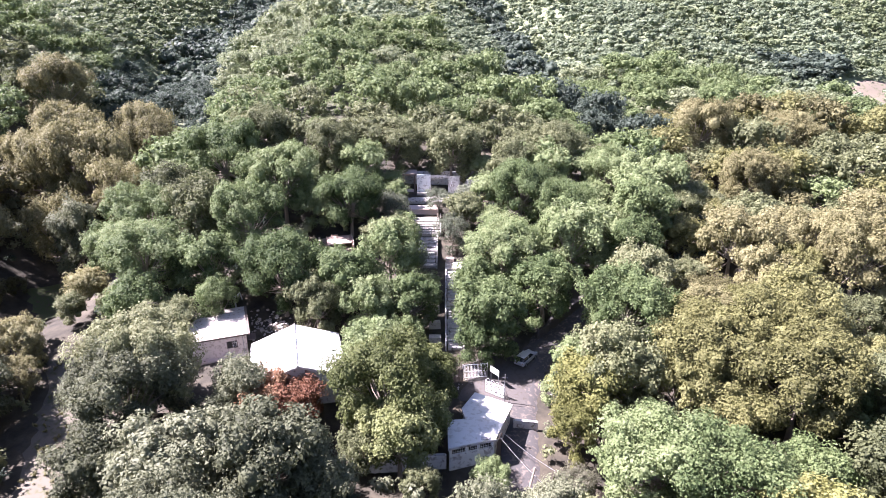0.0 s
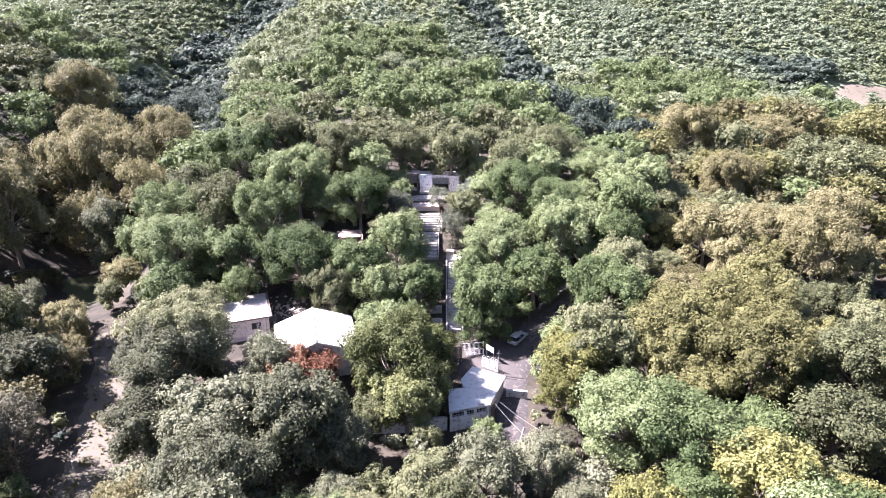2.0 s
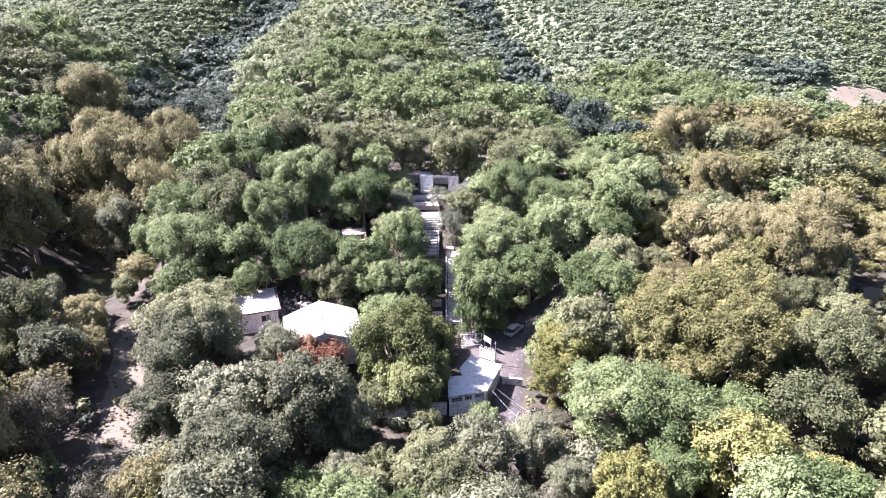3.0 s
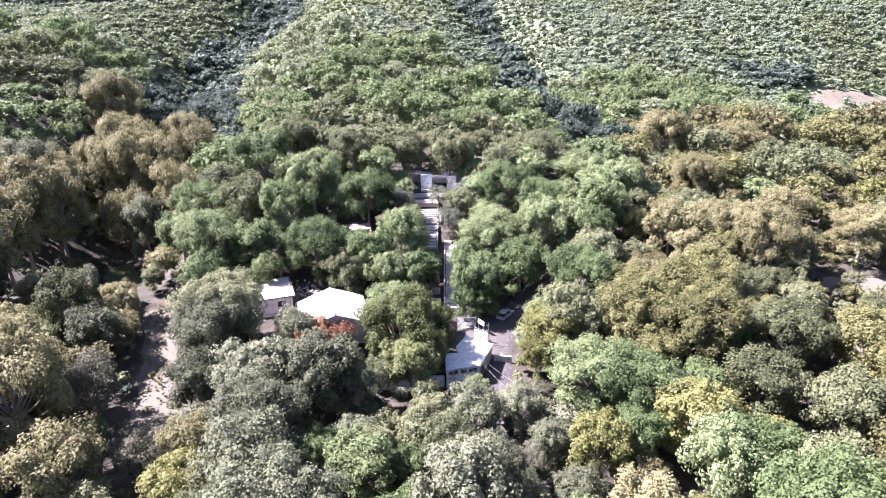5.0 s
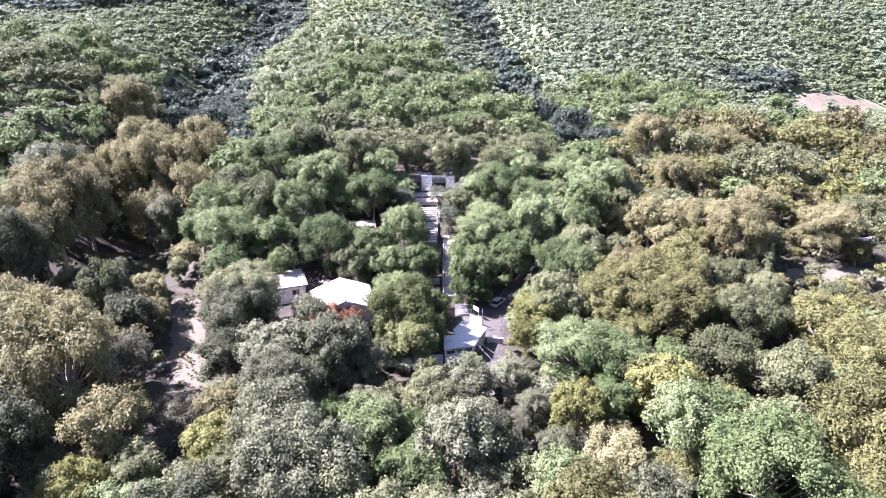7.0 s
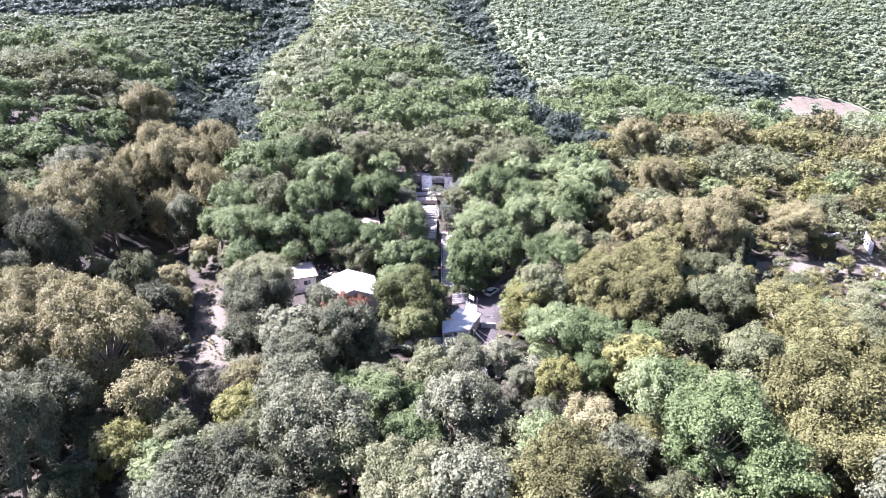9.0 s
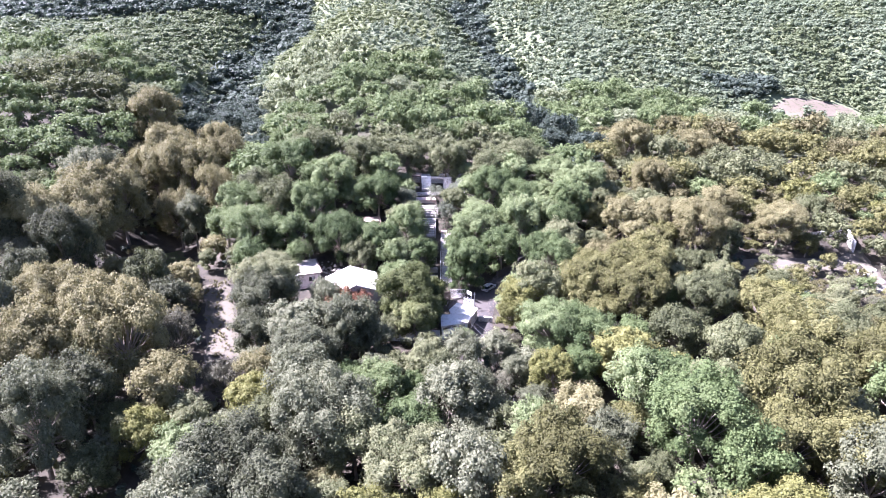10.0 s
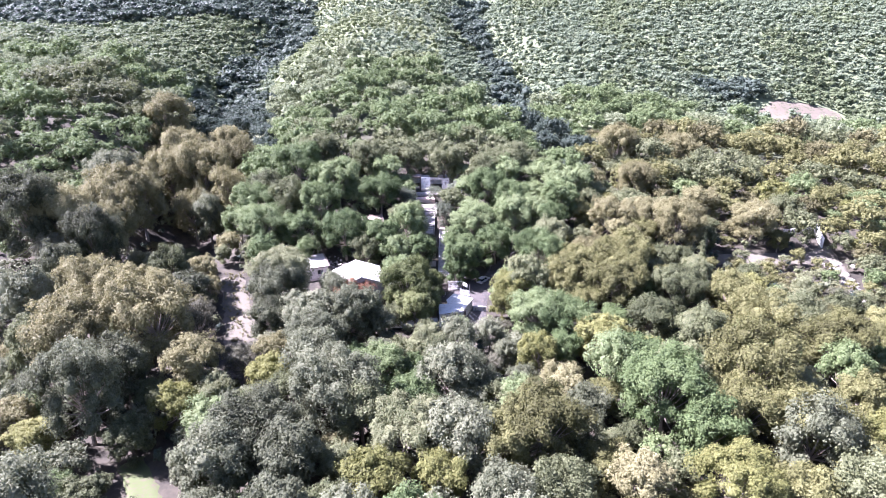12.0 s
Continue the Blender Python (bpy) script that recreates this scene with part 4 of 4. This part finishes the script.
for k in (0.5, 1.7):
    part("rail", boxed(0, 0.033, k, 2.4, 0.09, k + 0.09), DARK_WOOD, fence)

pole = thing("mast", 8.05, 67.0, gz(8, 67), 0, "slim grey steel mast beside the gate", "pole")
bm = bmesh.new()
rod(bm, (0, 0, -0.4), (0, 0, 4.6), 0.075, 0.055, 8)
part("shaft", bm, STEEL, pole)
bm = bmesh.new()
rod(bm, (-0.35, 0, 4.1), (0.35, 0, 4.1), 0.035)
part("crossarm", bm, STEEL, pole)
bm = bmesh.new()
rod(bm, (0.0, 0, 2.6), (0.75, -0.1, 0.3), 0.03)
part("brace", bm, STEEL, pole)

stump = thing("leaning_pole", 9.3, 52.2, gz(9.3, 52.2), 0, "leaning grey weathered timber pole beside the lane", "pole")
bm = bmesh.new()
rod(bm, (0, 0, -0.4), (0.9, 1.3, 2.6), 0.16, 0.12, 8)
part("shaft", bm, BARK, stump)
bm = bmesh.new()
rod(bm, (0.6, 1.35, 2.2), (1.2, 1.1, 2.35), 0.05)
part("crossarm", bm, DARK_WOOD, stump)


def cable(a, b, sag, label):
    c = bpy.data.curves.new("cable", "CURVE")
    c.dimensions, c.bevel_depth, c.bevel_resolution = "3D", 0.022, 1
    s = c.splines.new("POLY")
    s.points.add(16)
    for i in range(17):
        k = i / 16
        p = Vector(a).lerp(Vector(b), k)
        s.points[i].co = (p.x, p.y, p.z - sag * 4 * k * (1 - k), 1)
    c.materials.append(STEEL)
    tagged(new("cable", c), label, "cable", "cables")


cable((6.6, 57.6, 3.2), (11.8, 51.4, 0.9), 0.35, "slack pale cable from the gatehouse corner")
cable((7.0, 58.6, 3.1), (12.6, 54.2, 1.2), 0.3, "slack thin cable over the dark lane")


# ---- parked car ----
def parked_car(x, y, z, turn):
    c = thing("car", x, y, z, turn, "silver hatchback parked in the shade beside the lane", "car")
    body = bmesh.new()
    sill = [(-2.05, 0.32), (2.0, 0.32), (2.08, 0.62), (1.85, 0.82), (0.95, 0.95), (-1.75, 1.0), (-2.1, 0.9)]
    prism(body, [(px, -0.82, pz) for px, pz in sill], (0, 1.64, 0))
    bmesh.ops.bevel(body, geom=list(body.edges), offset=0.08, segments=2, affect="EDGES")
    part("body", body, CAR_PAINT, c)
    cab = bmesh.new()
    lo = [(-1.9, -0.76, 0.96), (0.95, -0.76, 0.93), (0.95, 0.76, 0.93), (-1.9, 0.76, 0.96)]
    hi = [(-1.55, -0.6, 1.42), (0.2, -0.6, 1.44), (0.2, 0.6, 1.44), (-1.55, 0.6, 1.42)]
    a, b = [cab.verts.new(p) for p in lo], [cab.verts.new(p) for p in hi]
    cab.faces.new(b)
    for i in range(4):
        cab.faces.new((a[i], a[(i + 1) % 4], b[(i + 1) % 4], b[i]))
    part("glasshouse", cab, GLASS, c, "dark car windows")
    part("car_roof", boxed(-1.6, -0.62, 1.425, 0.22, 0.62, 1.49, bevel=0.03), CAR_PAINT, c)
    for s in (-1, 1):
        for px0, px1 in ((-0.7, -0.62),):
            part("pillar", boxed(px0, s * 0.70 - 0.05, 0.95, px1, s * 0.70 + 0.05, 1.44), CAR_PAINT, c)
        for px in (-1.3, 1.3):
            wheel = bmesh.new()
            rod(wheel, (px, s * 0.66, 0.31), (px, s * 0.86, 0.31), 0.31, sides=18)
            t = part("wheel", wheel, RUBBER, c)
            rim = bmesh.new()
            rod(rim, (px, s * 0.855, 0.31), (px, s * 0.875, 0.31), 0.19, sides=12)
            part("rim", rim, STEEL, t)
        part("headlight", boxed(1.9, s * 0.6 - 0.17, 0.62, 2.06, s * 0.6 + 0.17, 0.76, bevel=0.02), WHITE_PAINT, c)
        part("tail_light", boxed(-2.12, s * 0.66 - 0.1, 0.7, -2.04, s * 0.66 + 0.1, 0.92, bevel=0.01), BRICK, c)


parked_car(11.9, 75.4, gz(11.9, 75.4) + 0.2, 53)


# ---- the stairway up the hill ----
def stairway(x0, x1, y0, y1, tread, mat, label):
    n = int((y1 - y0) / tread)
    st = thing("stairway", (x0 + x1) / 2, y0, 0, 0, label, "stairs", "stairways")
    half = (x1 - x0) / 2
    za, zb = gz((x0 + x1) / 2, y0), gz((x0 + x1) / 2, y1)
    rr = random.Random(int(y0))
    for i in range(n):
        z = za + (zb - za) * (i + 1) / n + 0.25
        part("step", boxed(-half + rr.uniform(-0.08, 0.08), i * tread, z - 1.1, half + rr.uniform(-0.08, 0.08), (i + 1) * tread + 0.02, z, bevel=0.02), mat, st)
    for s in (-1, 1):
        side = bmesh.new()
        prism(side, [(s * (half + 0.1), -0.2, za - 0.6), (s * (half + 0.1), y1 - y0, zb - 0.6), (s * (half + 0.1), y1 - y0, zb + 0.75), (s * (half + 0.1), -0.2, za + 0.75)], (0.22 * s, 0, 0))
        part("side_wall", side, CONCRETE, st, "low sloping side wall")


stairway(0.7, 2.9, 78.0, 97.0, 0.72, CONCRETE, "weathered concrete stairway climbing the wooded slope")
stairway(-5.2, -1.3, 98.0, 107.0, 1.1, CONCRETE, "stained concrete terrace steps on the slope")
stairway(-6.8, -0.7, 107.6, 114.2, 0.85, ROCK, "wide pale stone terrace steps under the ruin")

landing = thing("landing", 1.8, 97.6, gz(1.8, 97.6), 0, "bright broken concrete landing beside the stairway", "landing")
part("slab", boxed(-1.4, -0.6, -0.8, 1.5, 3.4, 0.5, bevel=0.04), CEMENT_ROOF, landing)
part("block", boxed(-1.3, 2.2, 0.5, 0.2, 3.2, 1.1, bevel=0.04), PINK, landing)

rails = thing("handrail", 0.35, 78, 0, 0, "white tubular handrail beside the stairway", "handrail")
for i in range(8):
    yy = i * 1.7
    z = gz(0.4, 78 + yy)
    bm = bmesh.new()
    rod(bm, (0, yy, z - 0.3), (0, yy, z + 1.25), 0.035)
    part("post", bm, WHITE_PAINT, rails)
    if i < 7:
        z2 = gz(0.4, 78 + yy + 1.7)
        for k in (0.7, 1.2):
            bm = bmesh.new()
            rod(bm, (0, yy, z + k), (0, yy + 1.7, z2 + k), 0.03)
            part("rail", bm, WHITE_PAINT, rails)

for i, (px, py, pz) in enumerate([(-1.2, 80.0, 0.9), (-1.3, 83.2, 1.0), (-1.5, 87.0, 1.1)]):
    s = thing("slab_block", px, py, gz(px, py), 4 * i, "pale concrete block in shade beside the stairway", "block", "blocks")
    part("block", boxed(-0.9, -0.5, -0.4, 0.9, 0.5, pz, bevel=0.05), CEMENT_ROOF, s)


def hill_ruin():
    y, z = 124.5, gz(-3, 122) - 0.2
    r = thing("ruin", -1.5, y, z, 0, "roofless graffiti-stained concrete ruin at the top of the stairway", "ruin")
    part("platform", boxed(-9.2, -5.2, -1.6, 9.2, 4.2, 0.25, bevel=0.05), CONCRETE, r)
    part("back_wall", boxed(-9.0, 3.6, 0.25, 9.0, 3.9, 4.2), GREY_WALL, r)
    for x in (-8.9, -6.9, -4.6):
        part("pillar", boxed(x, -0.2, 0.25, x + 0.32, 0.12, 4.3, bevel=0.02), DARK_WOOD, r, "dark stained pillar")
    part("beam", boxed(-9.1, -0.3, 4.3, -4.1, 0.2, 4.65, bevel=0.02), DARK_WOOD, r, "dark overhanging beam")
    part("roof_slab", boxed(-9.2, 0.21, 4.32, -4.1, 3.9, 4.5), PINK, r, "remnant of pink roof slab")
    part("low_wall", boxed(-8.5, -0.1, 0.25, -4.7, 0.1, 1.3), PINK, r)
    part("pier", boxed(-4.0, -0.5, 0.25, -1.1, 0.0, 4.5, bevel=0.04), WHITEWASH, r, "pale whitewashed pier with grey stains")
    part("bench", boxed(-4.0, -1.6, 0.25, -1.0, -0.9, 0.9, bevel=0.03), CEMENT_ROOF, r)
    part("lintel", boxed(-1.1, -0.4, 3.7, 2.6, 0.0, 4.4, bevel=0.03), CONCRETE, r)
    part("wall_panel", boxed(2.6, -0.4, 0.25, 5.0, 0.0, 4.2, bevel=0.03), GREY_WALL, r)
    part("wall_panel", boxed(6.4, -0.4, 0.25, 9.0, 0.0, 3.6, bevel=0.03), GREY_WALL, r)
    part("parapet", boxed(5.0, -0.35, 0.25, 6.4, -0.05, 1.4, bevel=0.03), WHITEWASH, r)
    # scrawled graffiti as plain bars
    rr = random.Random(9)
    for k in range(9):
        gx = 2.8 + 0.24 * k + (1.9 if k > 4 else 0)
        hgt = rr.uniform(0.5, 1.2)
        b = bmesh.new()
        rod(b, (gx, -0.41, 2.0), (gx + rr.uniform(-0.3, 0.3), -0.41, 2.0 + hgt), 0.05, sides=4)
        part("graffiti_bar", b, WHITE_PAINT if k % 2 else DARK_WOOD, r)
    terrace = thing("terrace_wall", -3.6, 115.2, gz(-3.6, 115.2), 0, "pink cement terrace wall above the stone steps", "wall")
    part("panel", boxed(-3.2, 0, -1.2, 2.6, 0.3, 1.0, bevel=0.03), PINK, terrace)
    part("top_slab", boxed(-3.3, -0.2, 1.003, 2.7, 2.4, 1.18, bevel=0.03), PINK, terrace)


hill_ruin()


def brick_hut(x, y, z, turn):
    h = thing("brick_hut", x, y, z, turn, "roofless terracotta brick hut among the trees", "hut")
    rr = random.Random(3)
    for name, x0, y0, x1, y1 in (("front_wall", -3, -2.5, 3, -2.2), ("back_wall", -3, 2.2, 3, 2.5), ("side_wall", -3, -2.2, -2.7, 2.2), ("side_wall", 2.7, -2.2, 3, 2.2)):
        n = 5
        for i in range(n):
            top = (0.5 if name == "front_wall" else 1.5) + rr.uniform(-0.4, 0.4)
            if abs(x1 - x0) > 1:
                piece = boxed(x0 + (x1 - x0) * i / n, y0, -0.8, x0 + (x1 - x0) * (i + 1) / n, y1, top)
            else:
                piece = boxed(x0, y0 + (y1 - y0) * i / n, -0.8, x1, y0 + (y1 - y0) * (i + 1) / n, top)
            part(name, piece, BRICK, h, "crumbling brick wall")
    part("floor_slab", boxed(-2.7, -2.2, -0.5, 2.7, 2.2, 0.1), BRICK, h)
    part("roof_slab", boxed(-1.6, -1.9, 1.45, 2.65, 2.1, 1.6, bevel=0.03), BRICK, h, "tan remnant of a roof slab")
    part("render", boxed(3.003, -2.2, -0.5, 3.05, 2.4, 1.9), CEMENT_ROOF, h, "pale render left on one wall")


brick_hut(-19.4, 103.0, gz(-19.4, 103.0) + 0.5, 14)


# ---- cypress beside the road ----
def cypress(x, y):
    rr = random.Random(8)
    c = thing("cypress", x, y, gz(x, y), 0, "slim columnar green cypress beside the gravel road", "tree")
    lobes = [(rr.uniform(-0.2, 0.2), rr.uniform(-0.2, 0.2), 1.2 + i * 0.9, 1.25 * (1 - (i / 11) ** 1.6) + 0.15) for i in range(11)]
    crown = new("crown", quick_mesh("crown", *foliage(rr, lobes, 6, 24, 0.2), [LEAF["mid2"]]))
    crown.parent = c
    bm = bmesh.new()
    rod(bm, (0, 0, -0.4), (0, 0, 8.5), 0.2, 0.04)
    part("trunk", bm, BARK, c)


cypress(69.8, 81.0)


# ---- rocks ----
def rocks(name, spots, label, seed):
    rr = random.Random(seed)
    vs, fs, base = [], [], 0
    for x, y, s in spots:
        lump = np.array([1 + rr.uniform(-0.28, 0.28) for _ in ICO1_V])[:, None]
        v = ICO1_V * lump * s * np.array([rr.uniform(0.7, 1.3), rr.uniform(0.7, 1.3), 0.6]) + (x, y, gz(x, y) + s * 0.25)
        vs.append(v)
        fs.append(ICO1_F + base)
        base += len(v)
    ob = new(name, quick_mesh(name, np.concatenate(vs), np.concatenate(fs), np.zeros((0, 3), int), [ROCK]))
    tagged(ob, label, "rocks", kind="stuff")


rr = random.Random(15)
rocks("rubble", [(104 + rr.gauss(0, 1.3) + 0.13 * (yy - 62), yy, rr.uniform(0.3, 1.0)) for yy in np.linspace(58, 84, 90)], "pale tumbled rocks along the drive", 1)
rocks("rubble", [(-27.5 + rr.gauss(0, 1.6), 84 + rr.gauss(0, 1.6), rr.uniform(0.08, 0.3)) for _ in range(120)], "heap of pale rubble behind the house", 2)
rocks("rubble", [(6 + rr.gauss(0, 3.2), 72 + rr.gauss(0, 3), rr.uniform(0.06, 0.22)) for _ in range(160)], "stones and litter strewn over the yard", 3)
rocks("rubble", [(11.5 + rr.gauss(0, 1.6), 34 + rr.gauss(0, 5), rr.uniform(0.15, 0.5)) for _ in range(50)], "stones on the bare dirt under the trees", 4)
